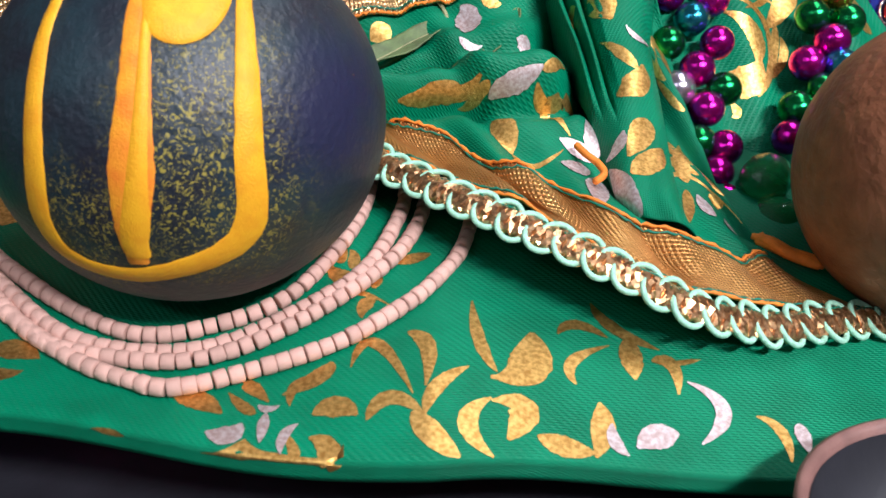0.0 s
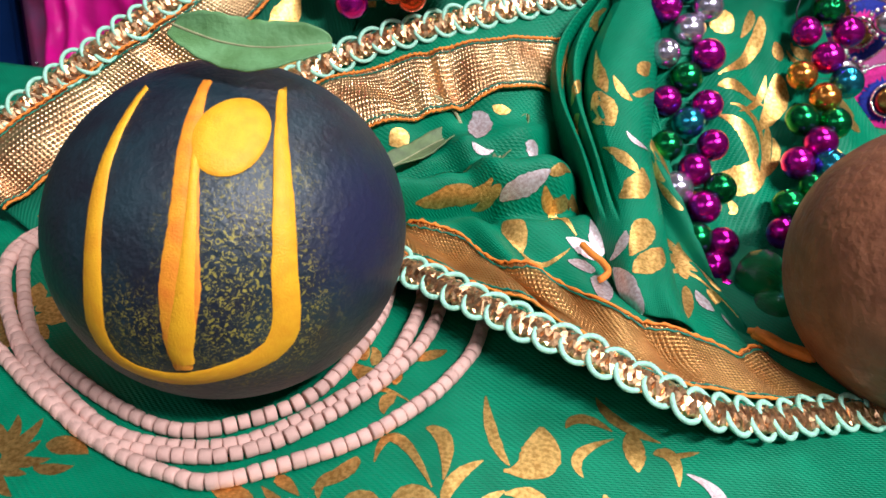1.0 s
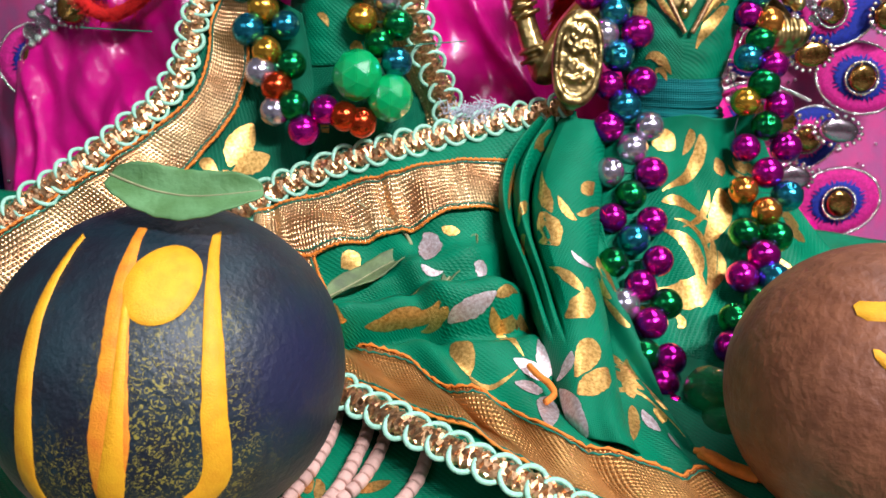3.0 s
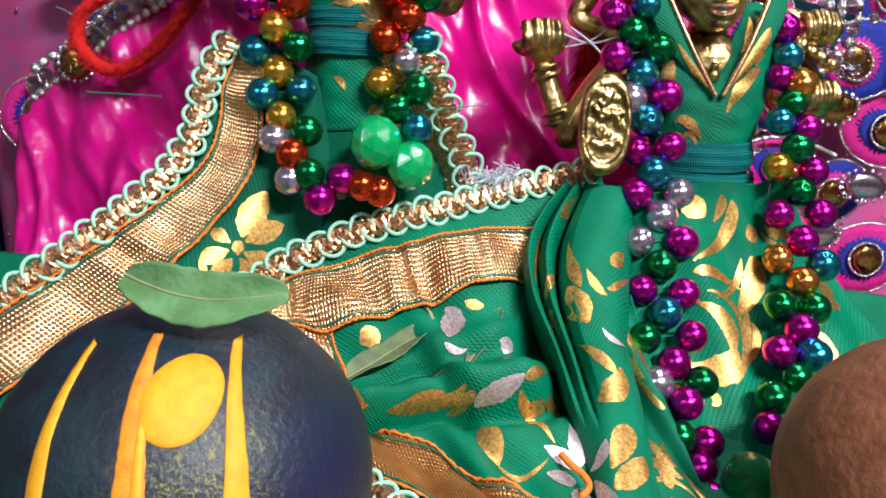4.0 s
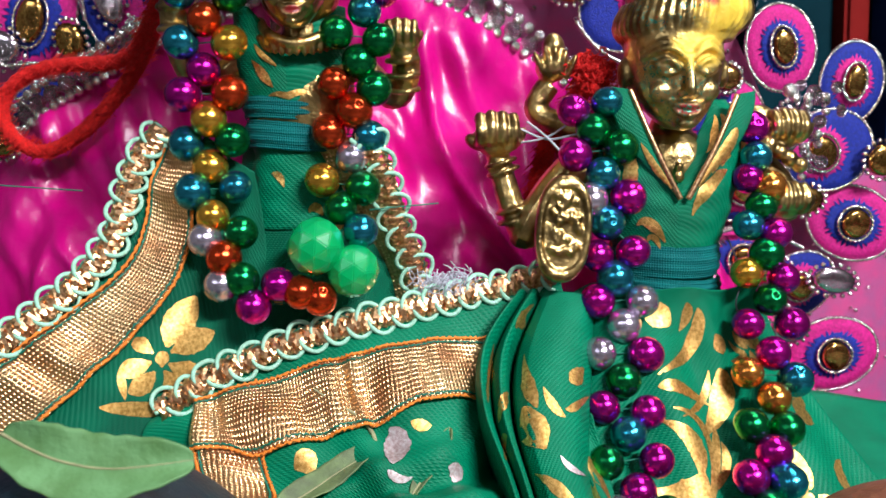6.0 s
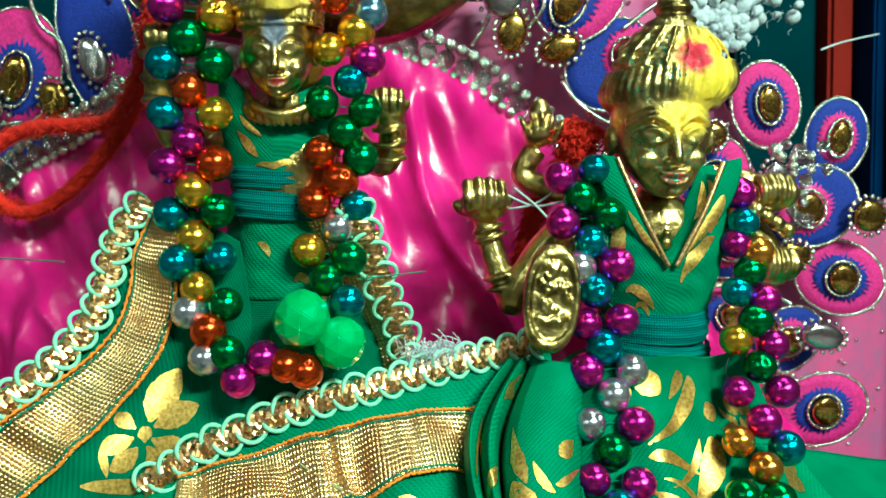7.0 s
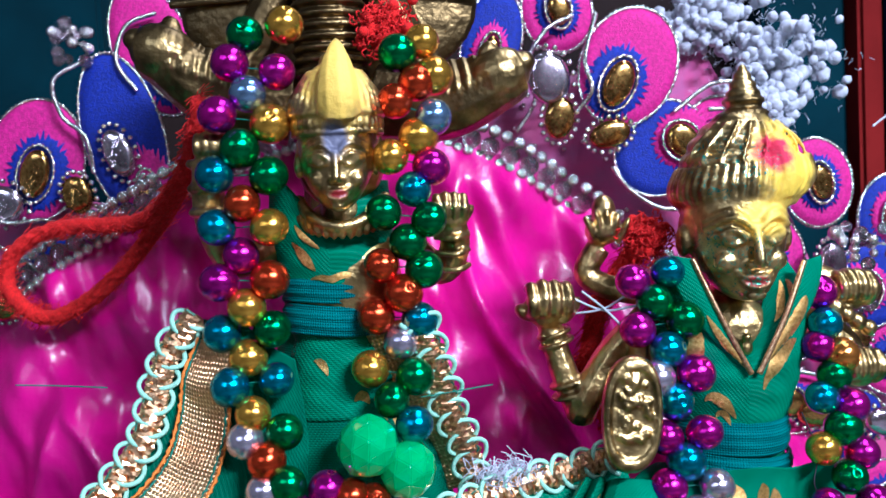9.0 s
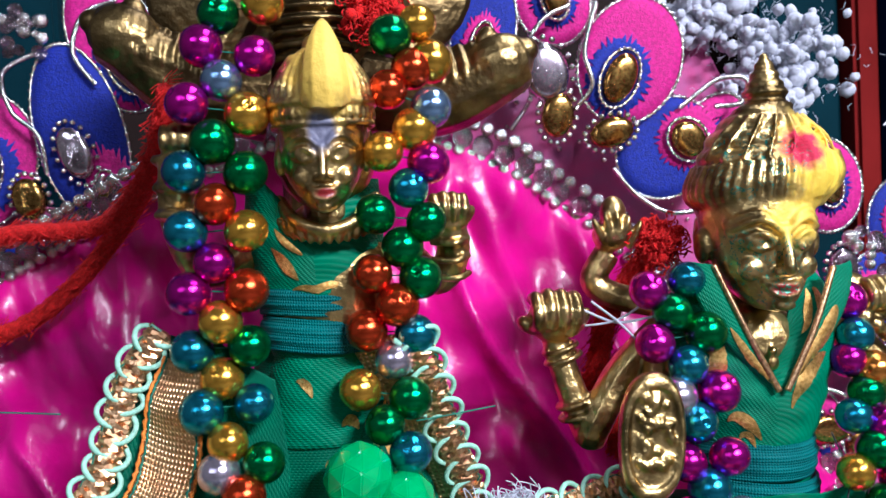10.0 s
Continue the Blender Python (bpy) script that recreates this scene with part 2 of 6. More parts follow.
def under(ob, parent):
    ob.parent = parent
    if parent.type == "EMPTY":
        ob.matrix_parent_inverse = Matrix.Translation(-parent.location)
    return ob


def part(name, bm, material, parent=None, label="", smooth=True):
    me = bpy.data.meshes.new(name)
    bmesh.ops.recalc_face_normals(bm, faces=bm.faces)
    bm.to_mesh(me)
    bm.free()
    me.materials.append(material)
    me.polygons.foreach_set("use_smooth", [smooth] * len(me.polygons))
    ob = new(name, me)
    if parent:
        under(ob, parent)
    if label:
        ob["label"] = label
    return ob


def place_part(name, me, parent, m, label=""):
    ob = under(new(name, me), parent)
    ob.matrix_basis = m
    if label:
        ob["label"] = label
    return ob


def spline(pts, n):
    """n points on a smooth curve through pts (Vectors)."""
    pts = [Vector(p) for p in pts]
    seg = [0.0]
    for a, b in zip(pts, pts[1:]):
        seg.append(seg[-1] + (b - a).length)
    out = []
    for i in range(n):
        s = seg[-1] * i / (n - 1)
        k = max(j for j in range(len(seg) - 1) if seg[j] <= s + 1e-12)
        f = (s - seg[k]) / max(seg[k + 1] - seg[k], 1e-9)
        p0, p1, p2, p3 = pts[max(k - 1, 0)], pts[k], pts[k + 1], pts[min(k + 2, len(pts) - 1)]
        out.append(0.5 * ((2 * p1) + (p2 - p0) * f + (2 * p0 - 5 * p1 + 4 * p2 - p3) * f * f + (3 * p1 - p0 - 3 * p2 + p3) * f ** 3))
    return out


def curve_at(pts):
    table = spline(pts, 160)

    def at(u):
        k = min(max(u, 0.0), 1.0) * 159
        i = min(int(k), 158)
        return table[i].lerp(table[i + 1], k - i)
    return at


def tube(bm, pts, r, sides=8, taper=None):
    """A round tube through pts; taper(u) scales its radius."""
    rings = []
    up = Vector((0.1, 0.2, 1)).normalized()
    for i, p in enumerate(pts):
        d = (pts[min(i + 1, len(pts) - 1)] - pts[max(i - 1, 0)]).normalized()
        a = d.cross(up)
        a = a.normalized() if a.length > 1e-4 else d.orthogonal().normalized()
        b = a.cross(d)
        rr = r * (taper(i / (len(pts) - 1)) if taper else 1)
        rings.append([bm.verts.new(p + (a * math.cos(t) + b * math.sin(t)) * rr) for t in (2 * math.pi * k / sides for k in range(sides))])
        up = b
    for q, w in zip(rings, rings[1:]):
        for k in range(sides):
            bm.faces.new((q[k], q[(k + 1) % sides], w[(k + 1) % sides], w[k]))
    bm.faces.new(rings[0])
    bm.faces.new(rings[-1])


def ball(bm, c, r, rot=(0, 0, 0), seg=16):
    """An ellipsoid: centre and radii in mm, turned by rot in degrees."""
    r = r if isinstance(r, tuple) else (r, r, r)
    m = Matrix.Translation(mm(*c)) @ Euler([radians(a) for a in rot]).to_matrix().to_4x4() @ Matrix.Diagonal((r[0] * 0.001, r[1] * 0.001, r[2] * 0.001, 1))
    bmesh.ops.create_uvsphere(bm, u_segments=seg, v_segments=max(6, seg * 2 // 3), radius=1, matrix=m)


def sheet(name, fn, nu, nv, material, parent=None, label="", thick=0.35, size=(0.1, 0.1)):
    """A cloth patch fn(u, v) -> Vector (metres), with its own coordinates in metres, given a thickness."""
    bm = bmesh.new()
    uvl = bm.loops.layers.uv.new("UVMap")
    vs = [[bm.verts.new(fn(i / nu, j / nv)) for i in range(nu + 1)] for j in range(nv + 1)]
    for j in range(nv):
        for i in range(nu):
            f = bm.faces.new((vs[j][i], vs[j][i + 1], vs[j + 1][i + 1], vs[j + 1][i]))
            for lp, (a, b) in zip(f.loops, ((i, j), (i + 1, j), (i + 1, j + 1), (i, j + 1))):
                lp[uvl].uv = (a / nu * size[0], b / nv * size[1])
    ob = part(name, bm, material, parent, label)
    s = ob.modifiers.new("thickness", "SOLIDIFY")
    s.thickness, s.offset = thick * 0.001, 0
    return ob


def normal_of(fn, u, v, e=0.004):
    a = fn(min(u + e, 1), v) - fn(max(u - e, 0), v)
    b = fn(u, min(v + e, 1)) - fn(u, max(v - e, 0))
    n = a.cross(b)
    n = n.normalized() if n.length > 1e-12 else Vector((0, 0, 1))
    return n if n.dot(Vector((0, -0.6, 0.8))) > 0 else -n


# petals of a printed motif: x, y, angle, length, width, bend, in units of the motif's size
MOTIFS = {
    "sprig": [(0, -0.1, 150, 1.05, 0.26, 0.9), (0, 0.15, 118, 0.95, 0.24, 0.9), (0.08, 0.2, 84, 1.05, 0.26, 0.5), (0.12, -0.05, 28, 1.05, 0.24, 0.6), (-0.05, -0.2, 205, 0.75, 0.34, -0.9), (0.0, -0.2, -62, 1.0, 0.32, -0.7), (-0.1, -0.25, 240, 0.6, 0.26, 0.7)],
    "paisley": [(-0.62, 1.1, -88, 1.7, 0.20, 0.55), (-0.35, -0.55, -5, 1.0, 0.42, 1.5), (0.15, -0.25, 60, 0.75, 0.62, 0.6)],
    "curl": [(0.35, 0.55, 175, 1.0, 0.46, 1.5), (0.30, 0.50, -35, 0.75, 0.50, -1.2), (-0.35, 0.1, -100, 0.9, 0.22, 0.9)],
    "crescent": [(0, 0.7, -70, 1.5, 0.34, -1.0)],
    "flower": [(0.22 * math.cos(a), 0.22 * math.sin(a), math.degrees(a), 0.70, 0.34, 0.15) for a in (k * math.pi / 4 for k in range(8))] + [(-0.12, 0, 0, 0.24, 0.24, 0)],
    "vine": [(0, -0.9, 100, 1.9, 0.10, 0.8), (0.0, -0.3, 40, 0.8, 0.28, 0.9), (-0.1, 0.1, 150, 0.8, 0.28, -0.9), (-0.15, 0.6, 70, 0.7, 0.32, 0.4), (-0.1, -0.5, 170, 0.6, 0.24, 0.9), (-0.1, 0.4, 20, 0.5, 0.2, 0.9)],
    "cluster": [(0.1 * math.cos(a), 0.1 * math.sin(a), math.degrees(a), 0.6 + 0.35 * abs(math.sin(2.3 * a)), 0.20, 0.5) for a in (0.1 + 0.48 * k for k in range(13))] + [(-1.15, 0.05, 178, 0.9, 0.34, 0.3), (-0.75, -0.2, 200, 0.7, 0.22, -0.5), (0.8, 0.2, 8, 0.8, 0.34, -0.5), (0.7, -0.25, -25, 0.7, 0.2, 0.6)],
    "blob": [(-0.3, 0, 0, 0.8, 0.52, 0.7)],
}


def prints(name, fn, size, items, material, parent, lift=0.25, label="", grow=1.0):
    """Foil motifs laid on a patch, each a part: items are (kind, u, v, size in mm, turn, stretch along v)."""
    rnd = random.Random(len(items) * 7 + len(name))
    for kind, cu, cv, s, turn, stretch in items:
        bm = bmesh.new()
        uvl = bm.loops.layers.uv.new("UVMap")
        ct, st = math.cos(radians(turn)), math.sin(radians(turn))
        for px, py, ang, ln, wd, bend in MOTIFS[kind]:
            rows, a, x, y, n = [], radians(ang), px, py, 12
            for i in range(n + 1):
                f = i / n
                w = wd * 0.66 * (math.sin(math.pi * min(1, (f ** (1.6 if ln > 1.6 else 1.0)) * 0.98 + 0.02)) ** 0.75) * (1.15 - (0.0 if ln > 1.6 else 0.5) * f) * (1 + 0.10 * rnd.uniform(-1, 1)) + 0.004
                row = []
                for k in (-1, 0, 1):
                    qx, qy = x - math.sin(a) * w * k, y + math.cos(a) * w * k
                    gx, gy = (ct * qx - st * qy) * s * 0.0011 * grow, (st * qx + ct * qy) * s * 0.0011 * grow * stretch
                    row.append((cu + gx / size[0], cv + gy / size[1]))
                rows.append(row)
                x, y, a = x + math.cos(a) * ln / n, y + math.sin(a) * ln / n, a + bend / n * 1.6
            if any(not (0.004 < u < 0.996 and 0.004 < v < 0.996) for r in rows for u, v in r):
                continue
            vs = [[bm.verts.new(fn(u, v) + normal_of(fn, u, v) * lift * 0.001) for u, v in r] for r in rows]
            for i in range(n):
                for k in range(2):
                    f = bm.faces.new((vs[i][k], vs[i][k + 1], vs[i + 1][k + 1], vs[i + 1][k]))
                    for lp, (u, v) in zip(f.loops, (rows[i][k], rows[i][k + 1], rows[i + 1][k + 1], rows[i + 1][k])):
                        lp[uvl].uv = (u * size[0], v * size[1])
        if bm.faces:
            part(name, bm, material, parent, label)
        else:
            bm.free()


def brush(name, fn, petals, material, parent, lift=0.3, label=""):
    """One foil motif laid on a patch: petals are start, middle and end (u, v), greatest width in mm, and where along it that lies."""
    rnd = random.Random(len(petals) * 5 + int(petals[0][0] * 1000))
    bm = bmesh.new()
    e, n = 0.004, 16
    for u0, v0, um, vm, u1, v1, wide, fat in petals:
        cu, cv = 2 * um - (u0 + u1) / 2, 2 * vm - (v0 + v1) / 2
        power = math.log(0.5) / math.log(fat)
        rows = []
        for i in range(n + 1):
            f = i / n
            u, v = (1 - f) ** 2 * u0 + 2 * f * (1 - f) * cu + f * f * u1, (1 - f) ** 2 * v0 + 2 * f * (1 - f) * cv + f * f * v1
            du, dv = 2 * (1 - f) * (cu - u0) + 2 * f * (u1 - cu), 2 * (1 - f) * (cv - v0) + 2 * f * (v1 - cv)
            fu, fv = (fn(u + e, v) - fn(u - e, v)) / (2 * e), (fn(u, v + e) - fn(u, v - e)) / (2 * e)
            along = fu * du + fv * dv
            across = normal_of(fn, min(max(u, 0.01), 0.99), min(max(v, 0.01), 0.99)).cross(along).normalized()
            a, b, c = fu.dot(fu), fu.dot(fv), fv.dot(fv)
            p, q = fu.dot(across), fv.dot(across)
            det = a * c - b * b or 1e-12
            su, sv = (c * p - b * q) / det, (a * q - b * p) / det
            w = wide * 0.0005 * (math.sin(math.pi * min(0.985, max(0.015, f ** power))) ** 0.7) * (1 + 0.07 * rnd.uniform(-1, 1))
            rows.append([(min(0.995, max(0.005, u + su * w * k)), min(0.995, max(0.005, v + sv * w * k))) for k in (-1, -0.5, 0, 0.5, 1)])
        vs = [[bm.verts.new(fn(u, v) + normal_of(fn, u, v) * lift * 0.001) for u, v in r] for r in rows]
        for i in range(n):
            for k in range(4):
                bm.faces.new((vs[i][k], vs[i][k + 1], vs[i + 1][k + 1], vs[i + 1][k]))
    return part(name, bm, material, parent, label)


def lace(at, length, out, label, width=8.6, pitch=5.6, name="lace_trim", amp=1.0):
    """A braid along at(u): two scalloped mint cords that loop through a knotted gold core. out: the way across it."""
    base = at(0.5)
    th = thing(name, tuple(1000 * c for c in base), label, "lace trim", "lace trims")
    n = max(4, int(length / pitch))

    def local(u, across, h):
        p, d = at(u), (at(min(u + 0.01, 1)) - at(max(u - 0.01, 0))).normalized()
        o = out(u) if callable(out) else Vector(out)
        o = (o - d * o.dot(d)).normalized()
        nn = d.cross(o)
        if nn.dot(Vector((0, -0.7, 0.7))) < 0:
            nn = -nn
        return p + o * across * 0.001 + nn * h * 0.001
    w = width / 2
    rnd = random.Random(int(length * 10))
    for side in (1, -1):
        bm = bmesh.new()
        pts = []
        steps = n * 18
        for i in range(steps + 1):
            ph = i / 18 * 2 * math.pi + (math.pi if side < 0 else 0)
            u = (i / 18 - 0.26 * math.sin(ph)) / n
            jit = 1 + 0.07 * math.sin(i / 18 * 2.1 + side)
            pts.append(local(min(max(u, 0), 1), side * (w * 0.46 - w * 0.56 * math.cos(ph)) * jit * amp, 1.0 + 0.55 * math.sin(ph + 0.5)))
        tube(bm, pts, 0.00062, 8)
        part("cord", bm, MINT, th)
    bm = bmesh.new()
    for k in range(3):
        pts = []
        for i in range(n * 12 + 1):
            ph = i / 12 * 2 * math.pi + k * 2.094
            pts.append(local(i / (n * 12), w * 0.60 * math.sin(ph), 0.9 + 0.55 * math.cos(2 * ph) + 0.15 * rnd.uniform(-1, 1)))
        tube(bm, pts, 0.00092, 6, lambda u, s=rnd.random(): 1 + 0.22 * math.sin(u * n * 40 + s * 6))
    part("gold_core", bm, LUREX, th, "knotted copper-gold metallic thread", smooth=False)
    bm = bmesh.new()
    tube(bm, [local(i / 60, w * 0.52 + 0.7 * math.sin(i * 2.1), 1.3) for i in range(61)], 0.00022, 5)
    part("stitching", bm, DKTHREAD, th)
    return th


# ---------------------------------------------------------------- setting
def box(name, lo, hi, material, kind="structure", label="", parent=None, category=""):
    bm = bmesh.new()
    bmesh.ops.create_cube(bm, size=1, matrix=Matrix.Translation([(a + b) / 2 for a, b in zip(lo, hi)]) @ Matrix.Diagonal((*[b - a for a, b in zip(lo, hi)], 1)))
    bmesh.ops.bevel(bm, geom=bm.edges[:], offset=min(0.002, 0.2 * min(b - a for a, b in zip(lo, hi))), segments=2, affect="EDGES")
    ob = part(name, bm, material, parent, smooth=False)
    return tagged(ob, label, category, "", kind)


# out-of-view shell, added to set bounced light and what the metal reflects
box("floor", (-0.64, -0.66, -0.06), (0.64, 0.60, -0.03), WALLP, label="unseen plain floor of the added enclosure")
box("wall_north", (-0.60, 0.56, -0.03), (0.60, 0.60, 1.04), WALLP, label="unseen plain wall of the added enclosure")
box("wall_south", (-0.60, -0.66, -0.03), (0.60, -0.62, 1.04), WALLP, label="unseen plain wall of the added enclosure")
box("wall_east", (0.60, -0.66, -0.03), (0.64, 0.60, 1.04), WALLP, label="unseen plain wall of the added enclosure")
box("wall_west", (-0.64, -0.66, -0.03), (-0.60, 0.60, 1.04), WALLP, label="unseen plain wall of the added enclosure")
box("ceiling", (-0.64, -0.66, 1.04), (0.64, 0.60, 1.07), WALLP, label="unseen plain ceiling of the added enclosure")
box("shelf_board", (-0.45, 0.04, -0.03), (0.45, 0.555, 0.0), SHELF, label="dark board that the altar stands on")
box("back_panel", (-0.45, 0.50, 0.0), (0.45, 0.52, 0.6), WOOD, label="dark wooden panel behind the altar")
post = thing("painted_frame", (265, 460, 0), "dark wooden frame with blue and red painted strips", "frame")
for nm, lo, hi, m in (("wood_panel", (0.246, 0.42, 0.0), (0.40, 0.44, 0.6), WOOD), ("strip", (0.239, 0.44, 0.0), (0.245, 0.46, 0.6), STRIPES[0]), ("strip", (0.222, 0.45, 0.0), (0.234, 0.47, 0.6), STRIPES[1]), ("strip", (0.18, 0.46, 0.0), (0.221, 0.48, 0.6), STRIPES[2])):
    box(nm, lo, hi, m, "", parent=post)
post = thing("painted_frame", (-230, 460, 0), "teal and purple painted strips of the altar frame", "frame")
for nm, lo, hi, m in (("strip", (-0.20, 0.46, 0.0), (-0.13, 0.48, 0.6), STRIPES[2]), ("strip", (-0.225, 0.45, 0.0), (-0.203, 0.47, 0.6), STRIPES[3]), ("strip", (-0.30, 0.45, 0.0), (-0.228, 0.47, 0.6), STRIPES[0])):
    box(nm, lo, hi, m, "", parent=post)


# ---------------------------------------------------------------- cloths
def ground(x, y):
    """Height of the front cloth, in metres."""
    z = 0.0262 + 0.30 * (y - 0.145) - (0.16 * x if x > 0 else 0.03 * x)
    z -= 0.0042 * math.exp(-(((x + 0.046) / 0.036) ** 2 + ((y - 0.161) / 0.034) ** 2))
    z += 0.0007 * math.sin(x * 90 + y * 60) + 0.0005 * math.sin(x * 41 - y * 130)
    return max(z, 0.004)


def base_fn(u, v):
    x = -0.19 + 0.42 * u
    front = 0.1145 + 0.125 * max(0, x) + 0.09 * max(0, -x) + 0.0012 * math.sin(x * 60)
    s = v * 0.20
    if s < 0.012:
        k = s / 0.012
        return Vector((x, front + 0.001 * (1 - k), ground(x, front) - 0.004 * (1 - k) ** 1.5))
    y = front + (s - 0.012)
    return Vector((x, y, ground(x, y)))


BASE = (0.42, 0.20)
cloth = thing("altar_cloth", (0, 180, 10), "green satin altar cloth with gold foil leaf print on the shelf", "cloth")
sheet("fabric", base_fn, 150, 80, GREEN, cloth, size=BASE)


def on_base(x, y):
    """Motif place on the front cloth from x, y in mm."""
    fr = 0.1145 + 0.000125 * max(0, x) + 0.00009 * max(0, -x) + 0.0012 * math.sin(x * 0.06)
    return (x * 0.001 + 0.19) / 0.42, (y * 0.001 - fr + 0.012) / 0.20


def base_items(rows):
    return [(k, *on_base(x, y), s, t, st) for k, x, y, s, t, st in rows]


prints("gold_print", base_fn, BASE, base_items([("blob", -52, 117, 6, 120, 1.0), ("vine", -14, 160, 8, 40, 1.2), ("cluster", -88, 134, 9, 10, 1), ("paisley", -105, 150, 9, 60, 1.2), ("sprig", -110, 130, 9, 90, 1.2), ("sprig", 125, 160, 10, 70, 1), ("paisley", 130, 190, 10, 20, 1), ("flower", -100, 175, 10, 0, 1), ("sprig", 150, 180, 10, 10, 1)]), GOLD, cloth, label="gold foil leaf and paisley print", grow=1.15)
brush("gold_print", base_fn, [(0.418, 0.159, 0.427, 0.191, 0.445, 0.127, 2.7, 0.5), (0.441, 0.205, 0.45, 0.186, 0.45, 0.136, 3.5, 0.4), (0.427, 0.1, 0.436, 0.123, 0.45, 0.105, 3.3, 0.45), (0.468, 0.159, 0.455, 0.136, 0.45, 0.105, 2.8, 0.5), (0.445, 0.109, 0.455, 0.082, 0.464, 0.064, 4.5, 0.4)], GOLD, cloth, 0.3, "gold foil leaf and paisley print")
brush("gold_print", base_fn, [(0.47, 0.257, 0.473, 0.193, 0.48, 0.153, 2.7, 0.5), (0.477, 0.147, 0.493, 0.16, 0.497, 0.21, 8.1, 0.6)], GOLD, cloth, 0.3, "gold foil leaf and paisley print")
brush("gold_print", base_fn, [(0.477, 0.063, 0.467, 0.097, 0.477, 0.123, 3.5, 0.5), (0.477, 0.12, 0.49, 0.113, 0.483, 0.08, 5.6, 0.55)], GOLD, cloth, 0.3, "gold foil leaf and paisley print")
brush("gold_print", base_fn, [(0.509, 0.209, 0.518, 0.223, 0.532, 0.205, 2.9, 0.5), (0.527, 0.255, 0.536, 0.218, 0.555, 0.191, 2.9, 0.5), (0.514, 0.145, 0.514, 0.173, 0.532, 0.195, 2.4, 0.45), (0.541, 0.205, 0.541, 0.177, 0.541, 0.155, 4.4, 0.4)], GOLD, cloth, 0.3, "gold foil leaf and paisley print")
brush("gold_print", base_fn, [(0.55, 0.177, 0.559, 0.173, 0.559, 0.141, 3.1, 0.4), (0.573, 0.182, 0.564, 0.177, 0.555, 0.173, 1.3, 0.5)], GOLD, cloth, 0.3, "gold foil leaf and paisley print")
brush("silver_print", base_fn, [(0.564, 0.155, 0.577, 0.127, 0.564, 0.091, 3, 0.5)], SILVER, cloth, 0.45, "worn silver foil print")
brush("gold_print", base_fn, [(0.495, 0.086, 0.505, 0.077, 0.518, 0.073, 4.5, 0.5), (0.518, 0.068, 0.523, 0.1, 0.523, 0.127, 4.3, 0.5)], GOLD, cloth, 0.3, "gold foil leaf and paisley print")
brush("silver_print", base_fn, [(0.527, 0.105, 0.527, 0.086, 0.532, 0.073, 2.6, 0.5), (0.536, 0.082, 0.545, 0.095, 0.555, 0.1, 5.3, 0.55)], SILVER, cloth, 0.45, "worn silver foil print")
brush("gold_print", base_fn, [(0.591, 0.123, 0.6, 0.109, 0.6, 0.077, 2.4, 0.5)], GOLD, cloth, 0.3, "gold foil leaf and paisley print")
brush("silver_print", base_fn, [(0.609, 0.118, 0.609, 0.105, 0.609, 0.086, 2.9, 0.45)], SILVER, cloth, 0.45, "worn silver foil print")
brush("gold_print", base_fn, [(0.405, 0.105, 0.414, 0.114, 0.423, 0.105, 4.7, 0.5), (0.391, 0.127, 0.405, 0.15, 0.409, 0.168, 3.9, 0.5), (0.386, 0.118, 0.377, 0.136, 0.373, 0.141, 2.9, 0.5), (0.405, 0.082, 0.414, 0.068, 0.414, 0.027, 4, 0.5), (0.345, 0.114, 0.355, 0.114, 0.368, 0.1, 4.7, 0.5), (0.395, 0.114, 0.395, 0.136, 0.4, 0.15, 2, 0.5), (0.382, 0.105, 0.377, 0.109, 0.368, 0.127, 2.2, 0.5), (0.395, 0.086, 0.4, 0.068, 0.4, 0.059, 1.9, 0.5), (0.364, 0.041, 0.386, 0.059, 0.414, 0.055, 1.1, 0.5)], GOLD, cloth, 0.3, "gold foil leaf and paisley print")
brush("silver_print", base_fn, [(0.377, 0.091, 0.373, 0.077, 0.364, 0.077, 4.3, 0.5), (0.386, 0.105, 0.386, 0.091, 0.386, 0.073, 2, 0.5), (0.4, 0.095, 0.395, 0.082, 0.395, 0.064, 1.9, 0.5), (0.382, 0.114, 0.386, 0.109, 0.391, 0.114, 1.6, 0.5)], SILVER, cloth, 0.45, "worn silver foil print")
brush("gold_print", base_fn, [(0.432, 0.309, 0.441, 0.318, 0.45, 0.327, 3.1, 0.5)], GOLD, cloth, 0.3, "gold foil leaf and paisley print")
brush("gold_print", base_fn, [(0.336, 0.177, 0.341, 0.168, 0.35, 0.159, 1.8, 0.5)], GOLD, cloth, 0.3, "gold foil leaf and paisley print")

# the draped scarf whose lower hem lies on the front cloth and whose upper edge climbs to the small idol
A_PTS = [mm(*p) for p in ((-30, 202, 51), (-19, 191, 48), (-11, 183, 45.5), (4, 170, 42.5), (17, 160.5, 39.5), (33, 153, 34.5), (49, 148, 27.5), (66, 153, 21.5), (85, 162, 18.5), (104, 166, 15))]
M_PTS = [mm(*p) for p in ((-56, 226, 62), (-38, 224, 60), (-22, 221, 56), (0, 217, 53), (16, 206, 49.5), (34, 205, 47), (48, 205, 45), (58, 208, 44), (64, 206, 38), (72, 200, 28))]
B_PTS = [mm(*p) for p in ((-56, 245, 77), (-47, 248, 82), (-40, 250, 86), (-18, 254, 94), (0, 257, 98), (15, 260, 101), (29, 263, 104), (38, 265, 105), (47, 267, 107), (54, 267, 107))]
A_AT, M_AT, B_AT = curve_at(A_PTS), curve_at(M_PTS), curve_at(B_PTS)


